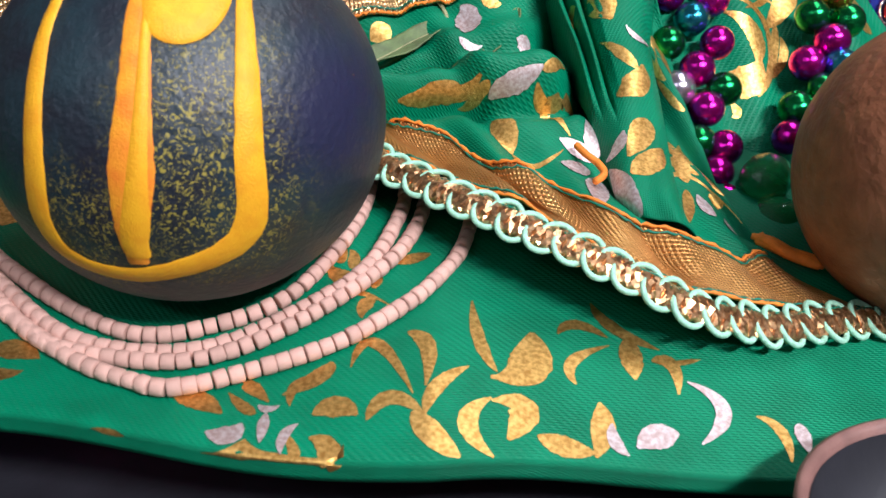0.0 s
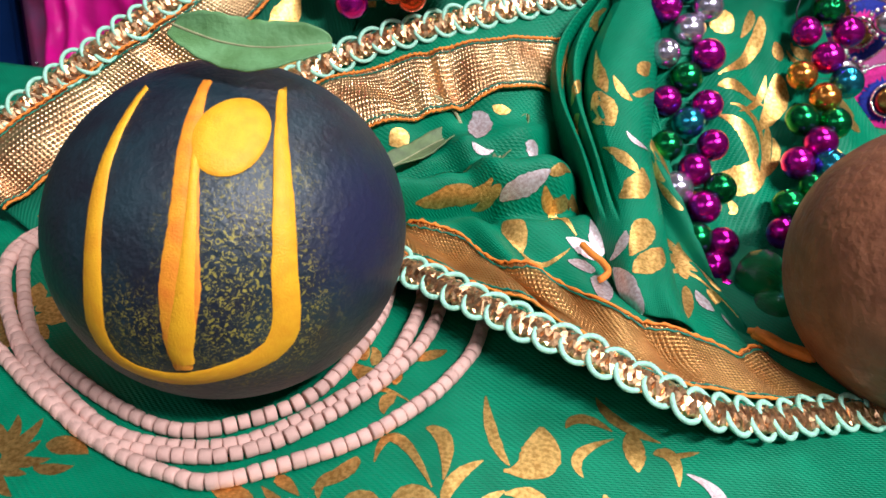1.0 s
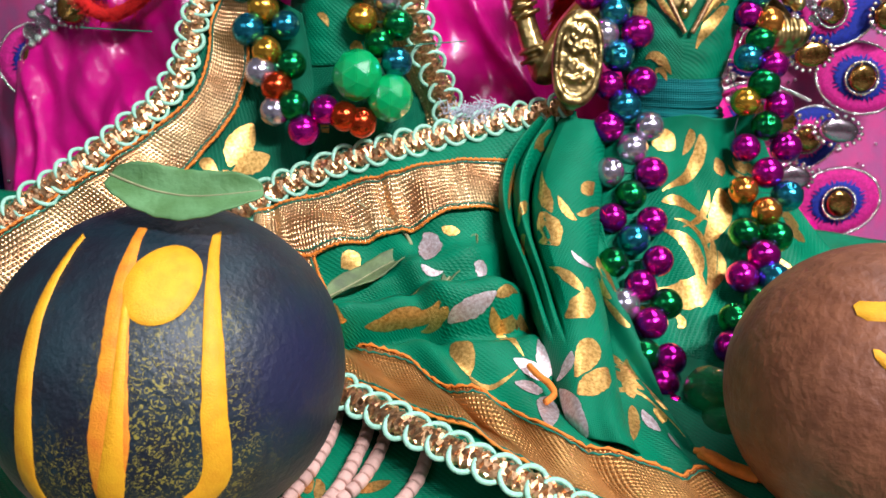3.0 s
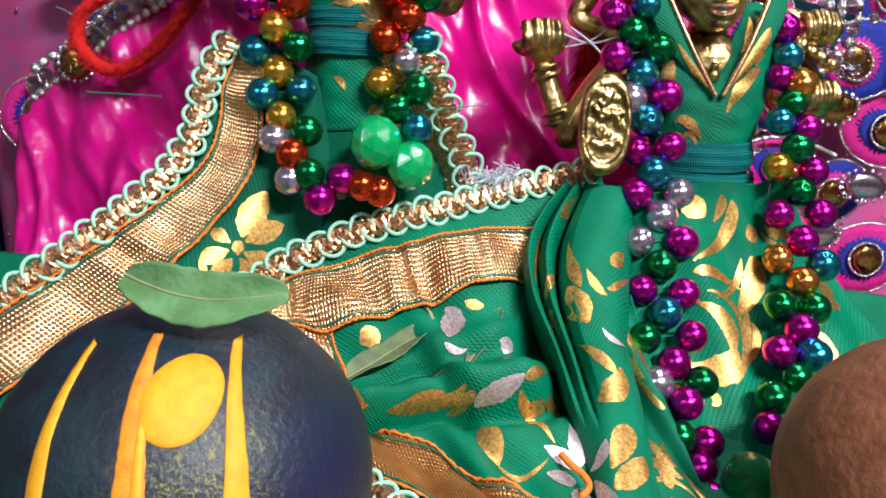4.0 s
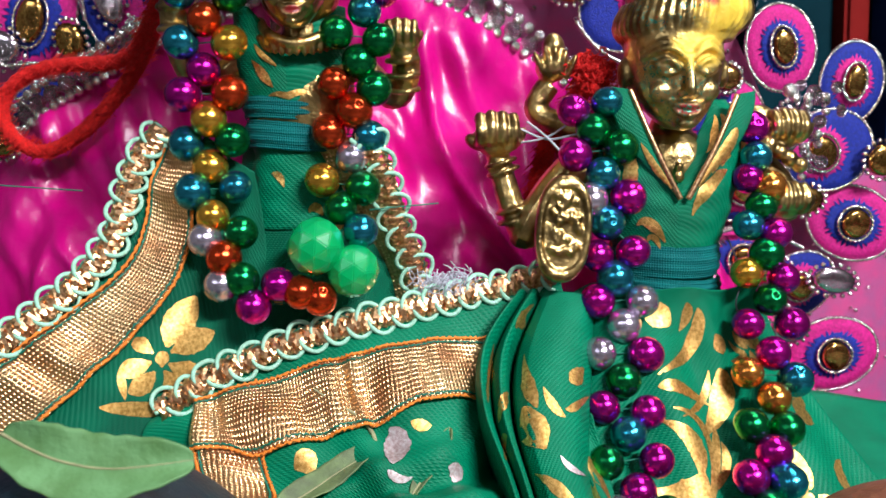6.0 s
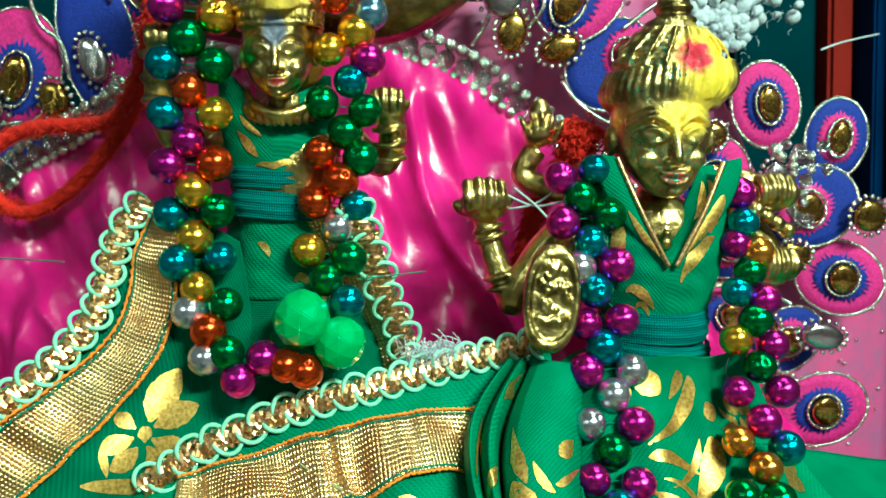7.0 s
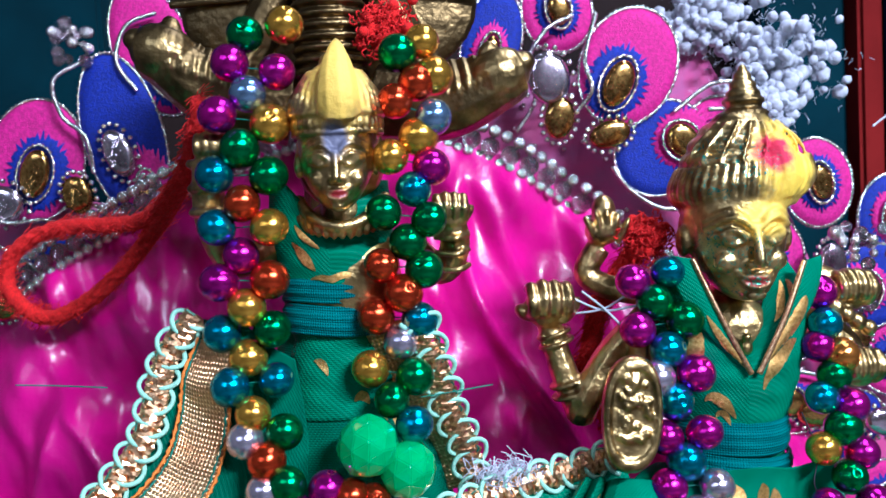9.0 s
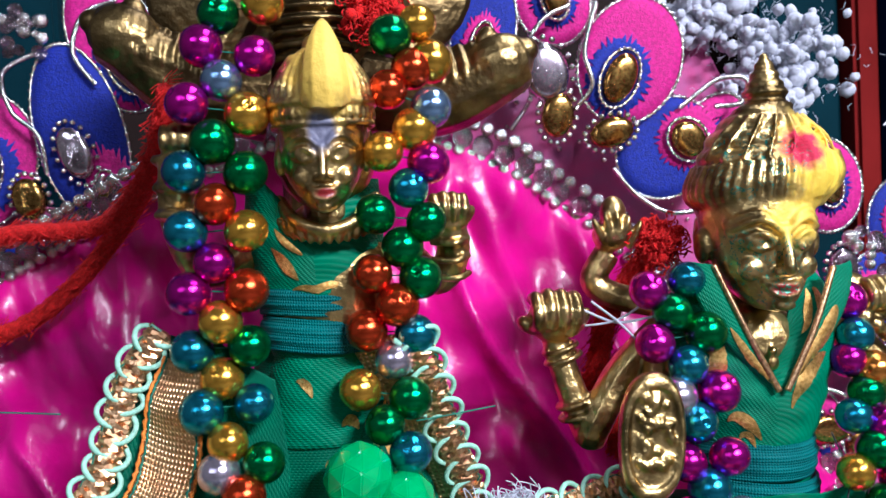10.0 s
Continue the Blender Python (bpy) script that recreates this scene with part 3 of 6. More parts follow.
def lerp_table(x, xs, ys):
    return float(np.interp(x, xs, ys))


def scarf_fn(u, v):
    a, m, b = A_AT(u), M_AT(u), B_AT(u)
    p = a * ((1 - v) * (1 - 2 * v)) + m * (4 * v * (1 - v)) + b * (v * (2 * v - 1))
    k = min(1, 4 * v) * min(1, 5 * (1 - v))
    fold = 0.0014 * math.sin(v * 21 + u * 13) + 0.0012 * math.sin(u * 9 - v * 17) + 0.0010 * math.sin(u * 41 + v * 19)
    # one large overhanging fold climbs across the cloth, with a tuck under it and a smaller one above
    line = lerp_table(u, (0.15, 0.28, 0.51, 0.67, 0.75), (0.36, 0.42, 0.575, 0.61, 0.69))
    k2 = min(1.0, max(0.0, (u - 0.08) / 0.12)) * max(0.0, min(1.0, (0.80 - u) / 0.08))
    d = v - line
    fold += k2 * (0.0078 * math.exp(-((d - 0.035) / 0.040) ** 2) - 0.0066 * math.exp(-((d + 0.030) / 0.022) ** 2))
    fold += k2 * (0.0030 * math.exp(-((d - 0.15) / 0.026) ** 2) - 0.0026 * math.exp(-((d - 0.105) / 0.020) ** 2))
    # gathers that run down to the hem
    g = max(0.0, min(1.0, (u - 0.44) / 0.2)) * max(0.0, 1 - v / 0.62)
    fold += g * (0.0020 * math.sin(u * 46 - v * 6) + 0.0010 * math.sin(u * 83 + v * 4))
    fold -= 0.026 * math.exp(-(((u - 0.775) / 0.075) ** 2 + ((v - 0.72) / 0.19) ** 2))
    return p + Vector((0, -0.62, 0.78)) * (fold * k + 0.0006)


SCARF = (0.13, 0.12)
scarf = thing("scarf", (10, 200, 40), "green scarf with gold foil print, draped in folds with brocade edges", "scarf")
sheet("fabric", scarf_fn, 150, 110, GREEN, scarf, size=SCARF)
prints("gold_print", scarf_fn, SCARF, [("vine", 0.88, 0.45, 8, 20, 1), ("curl", 0.93, 0.70, 7, 50, 1)], GOLD, scarf, label="gold foil floral print", grow=1.3)
brush("gold_print", scarf_fn, [(0.318, 0.727, 0.332, 0.705, 0.336, 0.677, 5.9, 0.4)], GOLD, scarf, 0.3, "gold foil floral print")
brush("silver_print", scarf_fn, [(0.532, 0.809, 0.541, 0.782, 0.514, 0.723, 7.3, 0.55), (0.5, 0.705, 0.527, 0.705, 0.555, 0.714, 2.2, 0.4)], SILVER, scarf, 0.45, "silver foil floral print")
brush("gold_print", scarf_fn, [(0.577, 0.814, 0.595, 0.805, 0.614, 0.805, 3.3, 0.5)], GOLD, scarf, 0.3, "gold foil floral print")
brush("gold_print", scarf_fn, [(0.318, 0.441, 0.405, 0.505, 0.518, 0.586, 6.4, 0.5), (0.323, 0.541, 0.395, 0.555, 0.482, 0.632, 4.6, 0.5), (0.445, 0.518, 0.505, 0.564, 0.536, 0.582, 3.3, 0.5)], GOLD, scarf, 0.3, "gold foil floral print")
brush("silver_print", scarf_fn, [(0.532, 0.568, 0.577, 0.591, 0.636, 0.618, 6.3, 0.5), (0.623, 0.727, 0.636, 0.723, 0.627, 0.705, 4.2, 0.5)], SILVER, scarf, 0.45, "silver foil floral print")
brush("gold_print", scarf_fn, [(0.632, 0.614, 0.655, 0.623, 0.686, 0.645, 3.3, 0.5)], GOLD, scarf, 0.3, "gold foil floral print")
brush("gold_print", scarf_fn, [(0.518, 0.509, 0.536, 0.491, 0.532, 0.432, 6.8, 0.4), (0.532, 0.432, 0.568, 0.418, 0.632, 0.477, 1.9, 0.35)], GOLD, scarf, 0.3, "gold foil floral print")
brush("gold_print", scarf_fn, [(0.623, 0.6, 0.645, 0.586, 0.718, 0.632, 5.2, 0.5), (0.627, 0.582, 0.641, 0.555, 0.655, 0.509, 2.3, 0.3)], GOLD, scarf, 0.3, "gold foil floral print")
brush("silver_print", scarf_fn, [(0.673, 0.459, 0.659, 0.482, 0.632, 0.5, 4.4, 0.5), (0.682, 0.468, 0.691, 0.505, 0.695, 0.555, 4.8, 0.5), (0.664, 0.436, 0.641, 0.432, 0.614, 0.436, 5.5, 0.5), (0.668, 0.418, 0.65, 0.373, 0.623, 0.295, 6, 0.5)], SILVER, scarf, 0.45, "silver foil floral print")
brush("gold_print", scarf_fn, [(0.905, 0.577, 0.841, 0.468, 0.823, 0.418, 3.9, 0.45), (0.809, 0.4, 0.795, 0.364, 0.768, 0.309, 3.2, 0.5)], GOLD, scarf, 0.3, "gold foil floral print")
brush("silver_print", scarf_fn, [(0.823, 0.386, 0.823, 0.355, 0.832, 0.332, 3.5, 0.5), (0.85, 0.336, 0.85, 0.314, 0.855, 0.295, 2.1, 0.5)], SILVER, scarf, 0.45, "silver foil floral print")
brush("gold_print", scarf_fn, [(0.245, 0.532, 0.259, 0.445, 0.286, 0.432, 3.9, 0.5)], GOLD, scarf, 0.3, "gold foil floral print")


def band(fn, v0, v1, ripple, lift, u0=0.0, u1=1.0):
    """A strip on fn between the edges v0(u) and v1(u), rippled by creases across it."""
    def f(u, v):
        uu = u0 + (u1 - u0) * u
        lo, hi = v0(uu), v1(uu)
        vv = lo + (hi - lo) * v
        crease = math.sin(u * 37 + math.sin(u * 13) * 2.2 + 0.5 * v) + 0.30 * math.sin(u * 83 - 1.2 * v) * math.sin(u * 9 + 1)
        return fn(uu, vv) + normal_of(fn, uu, vv) * (lift + ripple * 0.8 + ripple * 0.62 * crease * (0.55 + 0.45 * math.sin(math.pi * v))) * 0.001
    return f


def edges(us, vs):
    return lambda u: float(np.interp(u, us, vs))


def ribbon(fn, v0, v1, material, parent, length, width, ripple=0.5, u0=0.0, u1=1.0, label="", lift=0.7):
    f = band(fn, v0, v1, ripple, lift, u0, u1)
    ob = sheet("brocade_ribbon", f, 170, 12, material, parent, label, 0.3, (length, width))
    for v, m, r in ((0.01, ORTHREAD, 0.00042), (0.075, DKTHREAD, 0.00026), (0.925, DKTHREAD, 0.00026), (0.99, ORTHREAD, 0.00042)):
        bm = bmesh.new()
        tube(bm, [f(i / 150, v + 0.012 * math.sin(i * 2.5)) + Vector((0, -0.0004, 0.0004)) for i in range(151)], r, 5, lambda u: 1 + 0.4 * math.sin(u * 300))
        part("edge_stitching", bm, m, ob)
    return ob


ribbon(scarf_fn, edges((0.2, 0.34, 0.45, 0.52, 0.72, 0.84, 1.0), (0.17, 0.11, 0.12, 0.09, 0.07, 0.04, 0.04)), edges((0.15, 0.27, 0.39, 0.46, 0.57, 0.63, 0.74, 0.81, 0.91, 1.0), (0.36, 0.385, 0.375, 0.34, 0.36, 0.265, 0.235, 0.21, 0.26, 0.23)), BRONZE_RIB, scarf, 0.14, 0.016, 1.3, label="bronze-gold brocade ribbon")
ribbon(scarf_fn, edges((0.1, 0.26, 0.37, 0.5, 0.6, 0.68, 0.8), (0.74, 0.735, 0.755, 0.81, 0.84, 0.85, 0.86)), edges((0, 1), (0.94, 0.94)), BROCADE, scarf, 0.11, 0.015, 1.5, 0.12, 0.80, label="bright gold brocade ribbon")
ribbon(lambda u, v: scarf_fn(0.125 + 0.135 * v, 0.93 - 0.50 * u + 0.02 * v), edges((0, 1), (0, 0)), edges((0, 1), (1, 1)), BROCADE, scarf, 0.055, 0.016, 0.35, label="gold brocade ribbon along the short edge", lift=0.9)
lace(lambda u: A_AT(u * 0.97 + 0.02) + Vector((0, -0.0012, 0.0014)), 150, (0.25, 0.86, 0.42), "mint and copper-gold looped lace braid on the lower scarf hem")
lace(lambda u: B_AT(u * 0.96 + 0.02) + Vector((0, -0.001, 0.0015)), 106, (-0.2, 0.3, 0.93), "mint and copper-gold looped lace braid on the upper scarf edge")


# the tall idol's shawl: a panel that falls from the waist to the side, its outer edge trimmed
C_PTS = [mm(*p) for p in ((-140, 222, 66), (-113, 235, 89), (-96, 241, 101), (-84, 250, 112), (-72, 261, 131), (-64, 265, 143), (-55, 268, 152))]
CI_PTS = [mm(*p) for p in ((-104, 203, 44), (-70, 232, 60), (-46, 250, 76), (-34, 258, 90), (-28, 262, 106), (-28, 264, 124), (-30, 264, 140))]
C_AT, CI_AT = curve_at(C_PTS), curve_at(CI_PTS)


def shawl_edge(u):
    return C_AT(u).lerp(CI_AT(u), 0.10 + 0.07 * math.exp(-((u - 0.72) / 0.12) ** 2) - 0.06 * max(0.0, u - 0.8) / 0.2)


def shawl_fn(u, v):
    p = shawl_edge(u).lerp(CI_AT(u), v)
    k = math.sin(math.pi * min(1, v * 1.05))
    return p + Vector((0.2, -0.7, 0.6)) * (k * (0.003 + 0.0022 * math.sin(v * 9 + u * 4) + 0.001 * math.sin(u * 15)))


SHAWL = (0.13, 0.05)
shawl = thing("shawl", (-80, 245, 60), "green shawl with gold flower print on the tall idol", "shawl")
sheet("fabric", shawl_fn, 110, 50, DEEP, shawl, size=SHAWL)
prints("gold_print", shawl_fn, SHAWL, [("vine", 0.28, 0.75, 8, 60, 0.9), ("sprig", 0.12, 0.75, 8, 0, 0.9), ("flower", 0.30, 0.9, 6, 30, 1)], GOLD, shawl, label="gold foil flower print", grow=1.2)
brush("gold_print", shawl_fn, [(0.595, 0.632, 0.645, 0.591, 0.705, 0.591, 8.1, 0.55), (0.591, 0.664, 0.632, 0.709, 0.673, 0.773, 6.6, 0.55), (0.573, 0.695, 0.582, 0.786, 0.6, 0.845, 5.3, 0.55), (0.559, 0.705, 0.55, 0.786, 0.532, 0.836, 5.3, 0.55), (0.55, 0.677, 0.523, 0.686, 0.491, 0.673, 5.5, 0.55), (0.559, 0.632, 0.536, 0.591, 0.518, 0.55, 5.2, 0.55), (0.573, 0.605, 0.577, 0.523, 0.586, 0.468, 4.3, 0.55), (0.564, 0.641, 0.573, 0.659, 0.577, 0.686, 4.3, 0.5)], GOLD, shawl, 0.3, "gold foil flower print")
brush("gold_print", shawl_fn, [(0.441, 0.636, 0.482, 0.777, 0.545, 0.964, 4, 0.5)], GOLD, shawl, 0.3, "gold foil flower print")
brush("gold_print", shawl_fn, [(0.518, 0.55, 0.5, 0.614, 0.477, 0.691, 2.1, 0.5)], GOLD, shawl, 0.3, "gold foil flower print")
ribbon(shawl_fn, edges((0, 0.36, 0.49, 0.6, 0.76, 1.0), (0.08, 0.08, 0.09, 0.10, 0.14, 0.14)), edges((0, 0.3, 0.42, 0.6, 0.76, 1.0), (0.55, 0.53, 0.495, 0.47, 0.47, 0.47)), BROCADE, shawl, 0.13, 0.017, 1.7, 0.0, 0.95, label="rose-gold brocade ribbon")
lace(lambda u: shawl_edge(0.04 + u * 0.95) + Vector((0, -0.002, 0.001)), 126, (-0.65, 0.1, 0.75), "mint and copper-gold looped lace braid on the shawl edge")

# the tall idol's skirt
def skirt_tall_fn(u, v):
    a = math.pi * (0.04 + 0.92 * u)
    r = 1.0 + 1.1 * v ** 1.2
    fold = 1 + 0.05 * v * math.sin(a * 9)
    return mm(-19 - 16 * r * math.cos(a) * fold + 2 * v, 278 - 13 * r ** 0.75 * math.sin(a) * fold, 147 - 75 * v)


skirt = thing("skirt", (-19, 275, 72), "deep green skirt on the tall brass idol", "skirt")
sheet("fabric", skirt_tall_fn, 70, 40, DEEP, skirt, size=(0.09, 0.07))
prints("gold_print", skirt_tall_fn, (0.09, 0.07), [("blob", 0.28, 0.16, 5, 40, 1), ("crescent", 0.62, 0.2, 5, 0, 1), ("blob", 0.5, 0.36, 6, 0, 1), ("paisley", 0.72, 0.30, 6, 20, 1), ("blob", 0.4, 0.55, 5, 0, 1), ("vine", 0.8, 0.2, 7, 0, 1), ("curl", 0.22, 0.5, 6, 0, 1)], GOLD, skirt, label="gold foil print")
D_PTS = [mm(*p) for p in ((1, 258, 150), (4, 261, 141), (8, 266, 126), (13, 270, 112), (15, 269, 103))]
D_AT = curve_at(D_PTS)
flap = thing("skirt_flap", (10, 272, 100), "gold brocade flap edged with lace beside the tall idol's skirt", "cloth flap")
sheet("brocade_ribbon", lambda u, v: D_AT(u) + Vector((-0.016 * v, 0.006 * v + 0.001, -0.004 * v)), 40, 10, BROCADE, flap, size=(0.05, 0.016))
lace(D_AT, 50, (0.9, 0.1, 0.3), "mint and copper-gold looped lace braid beside the tall idol's skirt", width=9.5)


# the small idol's skirt, spread over its knees to the front
def skirt_small_fn(u, v):
    top = mm(63 + 48 * u, 268 - 8 * math.sin(math.pi * u), 106 - 2 * u)
    knee = mm(46 + 84 * u, 251 - 5 * math.sin(math.pi * min(1, u * 1.15)) + 20 * u * u, 82 - 12 * u)
    foot = mm(52 + 112 * u, 213 + 14 * u, 23 - 10 * u)
    p = top * ((1 - v) * (1 - 2 * v)) + knee * (4 * v * (1 - v)) + foot * (v * (2 * v - 1))
    pleat = 0.0013 * math.sin(u * 30 + v * 3) * min(1, 2.5 * v) + 0.0012 * math.sin(u * 15 - v * 9)
    return p + Vector((0, -0.8, 0.6)) * pleat


SKIRT = (0.10, 0.10)
skirt = thing("skirt", (90, 240, 20), "green skirt of the small idol with large gold paisley print", "skirt")
sheet("fabric", skirt_small_fn, 110, 80, GREEN, skirt, size=SKIRT)
prints("gold_print", skirt_small_fn, SKIRT, [("sprig", 0.80, 0.34, 7, 60, 1), ("paisley", 0.88, 0.52, 8, 60, 1), ("sprig", 0.76, 0.74, 8, 0, 1), ("curl", 0.92, 0.74, 9, 0, 1)], GOLD, skirt, label="gold foil sprig print", grow=1.2)
brush("gold_print", skirt_small_fn, [(0.341, 0.109, 0.418, 0.182, 0.468, 0.232, 7.4, 0.45), (0.6, 0.145, 0.564, 0.295, 0.386, 0.436, 4.3, 0.45), (0.541, 0.109, 0.55, 0.173, 0.509, 0.25, 3.3, 0.5)], GOLD, skirt, 0.3, "large gold foil paisley print")
brush("gold_print", skirt_small_fn, [(0.377, 0.473, 0.468, 0.473, 0.55, 0.509, 3.8, 0.4), (0.632, 0.405, 0.605, 0.495, 0.482, 0.595, 7.3, 0.45)], GOLD, skirt, 0.3, "large gold foil paisley print")
brush("gold_print", skirt_small_fn, [(0.355, 0.559, 0.436, 0.614, 0.423, 0.691, 5.4, 0.6), (0.436, 0.677, 0.377, 0.727, 0.295, 0.714, 9.1, 0.5), (0.405, 0.532, 0.491, 0.573, 0.464, 0.677, 2.4, 0.5)], GOLD, skirt, 0.3, "large gold foil paisley print")
brush("gold_print", skirt_small_fn, [(0.536, 0.573, 0.468, 0.691, 0.4, 0.759, 3.2, 0.35), (0.536, 0.609, 0.523, 0.659, 0.464, 0.714, 2.9, 0.5)], GOLD, skirt, 0.3, "large gold foil paisley print")
brush("gold_print", skirt_small_fn, [(0.659, 0.282, 0.668, 0.323, 0.668, 0.359, 4.7, 0.5)], GOLD, skirt, 0.3, "large gold foil paisley print")
brush("gold_print", skirt_small_fn, [(0.595, 0.405, 0.536, 0.491, 0.427, 0.555, 2.3, 0.5)], GOLD, skirt, 0.3, "large gold foil paisley print")
brush("gold_print", skirt_small_fn, [(0.095, 0.564, 0.132, 0.536, 0.168, 0.509, 2.8, 0.5), (0.109, 0.455, 0.1, 0.441, 0.095, 0.414, 4.7, 0.5)], GOLD, skirt, 0.3, "large gold foil paisley print")
brush("gold_print", skirt_small_fn, [(0.164, 0.795, 0.214, 0.782, 0.241, 0.795, 3.6, 0.5)], GOLD, skirt, 0.3, "large gold foil paisley print")
brush("gold_print", skirt_small_fn, [(0.323, 0.768, 0.332, 0.791, 0.314, 0.8, 2.5, 0.5)], GOLD, skirt, 0.3, "large gold foil paisley print")


# gathered pleats that fall from the small idol's lap
PL_AT = curve_at([mm(*p) for p in ((40, 259, 106), (28.5, 249, 93), (27.2, 237, 80.4), (32.4, 224, 66.6), (35.4, 215, 57.7), (38.5, 203, 47.2), (40.3, 187, 40.4), (43.4, 180, 36))])
PR_AT = curve_at([mm(*p) for p in ((62, 258, 104), (59.5, 248, 90), (55.0, 229, 69), (55.5, 216, 56), (55, 197, 44), (55, 182, 38), (57, 176, 34))])


def pleat_fn(u, v):
    p = PL_AT(v).lerp(PR_AT(v), u)
    fade = max(0.0, min(1.0, (0.72 - v) / 0.22))
    fade = fade * fade * (3 - 2 * fade)
    rolls = lerp_table(u, (0, 0.04, 0.09, 0.13, 0.16, 0.20, 0.25, 0.29, 0.33, 0.37), (-20, -2.0, 3.6, 1.5, -4.5, 1.0, 4.2, 2.6, -9.5, -2.5)) if u < 0.37 else -2.0 * max(0.0, 1 - (u - 0.37) / 0.1)
    panel = 4.6 * math.sin(math.pi * min(1.0, max(0.0, (u - 0.33) / 0.67))) ** 0.8 - (5.0 * ((u - 0.86) / 0.14) ** 2 if u > 0.86 else 0)
    soft = 2.4 * math.sin(math.pi * u) - 4.0 * (1 - u) ** 8 - 4.0 * u ** 10
    h = fade * (rolls + panel) + (1 - fade) * soft + 0.7 * math.sin(u * 11 + v * 13) * v
    h *= min(1.0, 0.45 + 5 * v)
    h += 0.9 * fade * math.sin(v * 14 + u * 6) * math.sin(math.pi * u)
    return p + Vector((-0.10, -0.78, 0.58)) * (h * 0.001)


pleats = thing("pleated_drape", (48, 235, 40), "gathered pleats of green printed cloth falling from the lap", "drape")
sheet("fabric", pleat_fn, 130, 90, GREEN, pleats, size=(0.045, 0.115))
brush("gold_print", pleat_fn, [(0.136, 0.164, 0.141, 0.227, 0.118, 0.323, 2.7, 0.5)], GOLD, pleats, 0.3, "gold foil print")
brush("gold_print", pleat_fn, [(0.305, 0.282, 0.241, 0.336, 0.195, 0.364, 3.2, 0.5), (0.236, 0.405, 0.177, 0.418, 0.114, 0.464, 3.8, 0.5)], GOLD, pleats, 0.3, "gold foil print")
brush("gold_print", pleat_fn, [(0.277, 0.127, 0.286, 0.091, 0.305, 0.045, 2.8, 0.5)], GOLD, pleats, 0.3, "gold foil print")
brush("gold_print", pleat_fn, [(0.432, 0.186, 0.477, 0.264, 0.545, 0.327, 3.6, 0.6), (0.432, 0.323, 0.495, 0.377, 0.564, 0.423, 7.3, 0.45), (0.605, 0.277, 0.686, 0.318, 0.782, 0.336, 2.6, 0.5)], GOLD, pleats, 0.3, "gold foil print")
brush("gold_print", pleat_fn, [(0.409, 0.477, 0.582, 0.509, 0.736, 0.555, 3.1, 0.6), (0.791, 0.532, 0.686, 0.591, 0.418, 0.632, 7, 0.55)], GOLD, pleats, 0.3, "gold foil print")
brush("silver_print", pleat_fn, [(0.7, 0.432, 0.786, 0.455, 0.923, 0.459, 1.7, 0.5)], SILVER, pleats, 0.45, "silver foil print")
brush("gold_print", pleat_fn, [(0.809, 0.25, 0.864, 0.236, 0.923, 0.205, 4.3, 0.5)], GOLD, pleats, 0.3, "gold foil print")
brush("gold_print", pleat_fn, [(0.709, 0.682, 0.6, 0.736, 0.336, 0.814, 6.5, 0.4), (0.859, 0.759, 0.618, 0.818, 0.295, 0.868, 6.6, 0.5)], GOLD, pleats, 0.3, "gold foil print")
brush("silver_print", pleat_fn, [(0.055, 0.845, 0.145, 0.923, 0.123, 1, 5.8, 0.5), (0.05, 0.818, 0.241, 0.786, 0.373, 0.736, 3.5, 0.5)], SILVER, pleats, 0.45, "silver foil print")
brush("gold_print", pleat_fn, [(0.782, 0.318, 0.868, 0.305, 0.982, 0.259, 2.1, 0.5)], GOLD, pleats, 0.3, "gold foil print")
brush("gold_print", pleat_fn, [(0.136, 0.195, 0.182, 0.232, 0.164, 0.277, 1.7, 0.5)], GOLD, pleats, 0.3, "gold foil print")

# ---------------------------------------------------------------- pink backdrop cushion
def pink_fn(u, v):
    x = -0.17 + 0.34 * u
    top = 0.205 - 2.6 * max(0, x) ** 1.6 - 0.9 * max(0, -x - 0.02) ** 1.35
    z = 0.015 + (top - 0.015) * v
    y = 0.340 + 0.9 * (x - 0.02) ** 2 - 0.030 * (1 - v) ** 1.5 - 0.006 * math.sin(math.pi * v)
    y += 0.0030 * math.sin(x * 95 + z * 40 + 2 * math.sin(z * 50)) + 0.0018 * math.sin(x * 210 - z * 90) + 0.0022 * math.sin(z * 120 + x * 60)
    q = Vector((x * 34 + z * 9, z * 13, 0.4))
    y -= 0.0075 * (1 - abs(noise.noise(q)) * 2.2) ** 3 * (1 - v ** 6) + 0.0034 * (0.5 - abs(noise.noise(q * 2.3))) + 0.0022 * noise.noise(q * 4.4)
    return Vector((x, y, z))


backcloth = thing("backdrop_cushion", (0, 340, 15), "shiny magenta satin backdrop cushion with creases and beaded border", "cushion")
sheet("satin", pink_fn, 230, 130, PINK, backcloth, size=(0.34, 0.19), thick=1.0)
PEARL = bpy.data.meshes.new("pearl")
bm = bmesh.new()
bmesh.ops.create_uvsphere(bm, u_segments=10, v_segments=7, radius=1)
bm.to_mesh(PEARL)
bm.free()
PEARL.materials.append(CRYSTAL)
PEARL.polygons.foreach_set("use_smooth", [True] * len(PEARL.polygons))
SILPEARL = PEARL.copy()
SILPEARL.materials[0] = SILBEAD
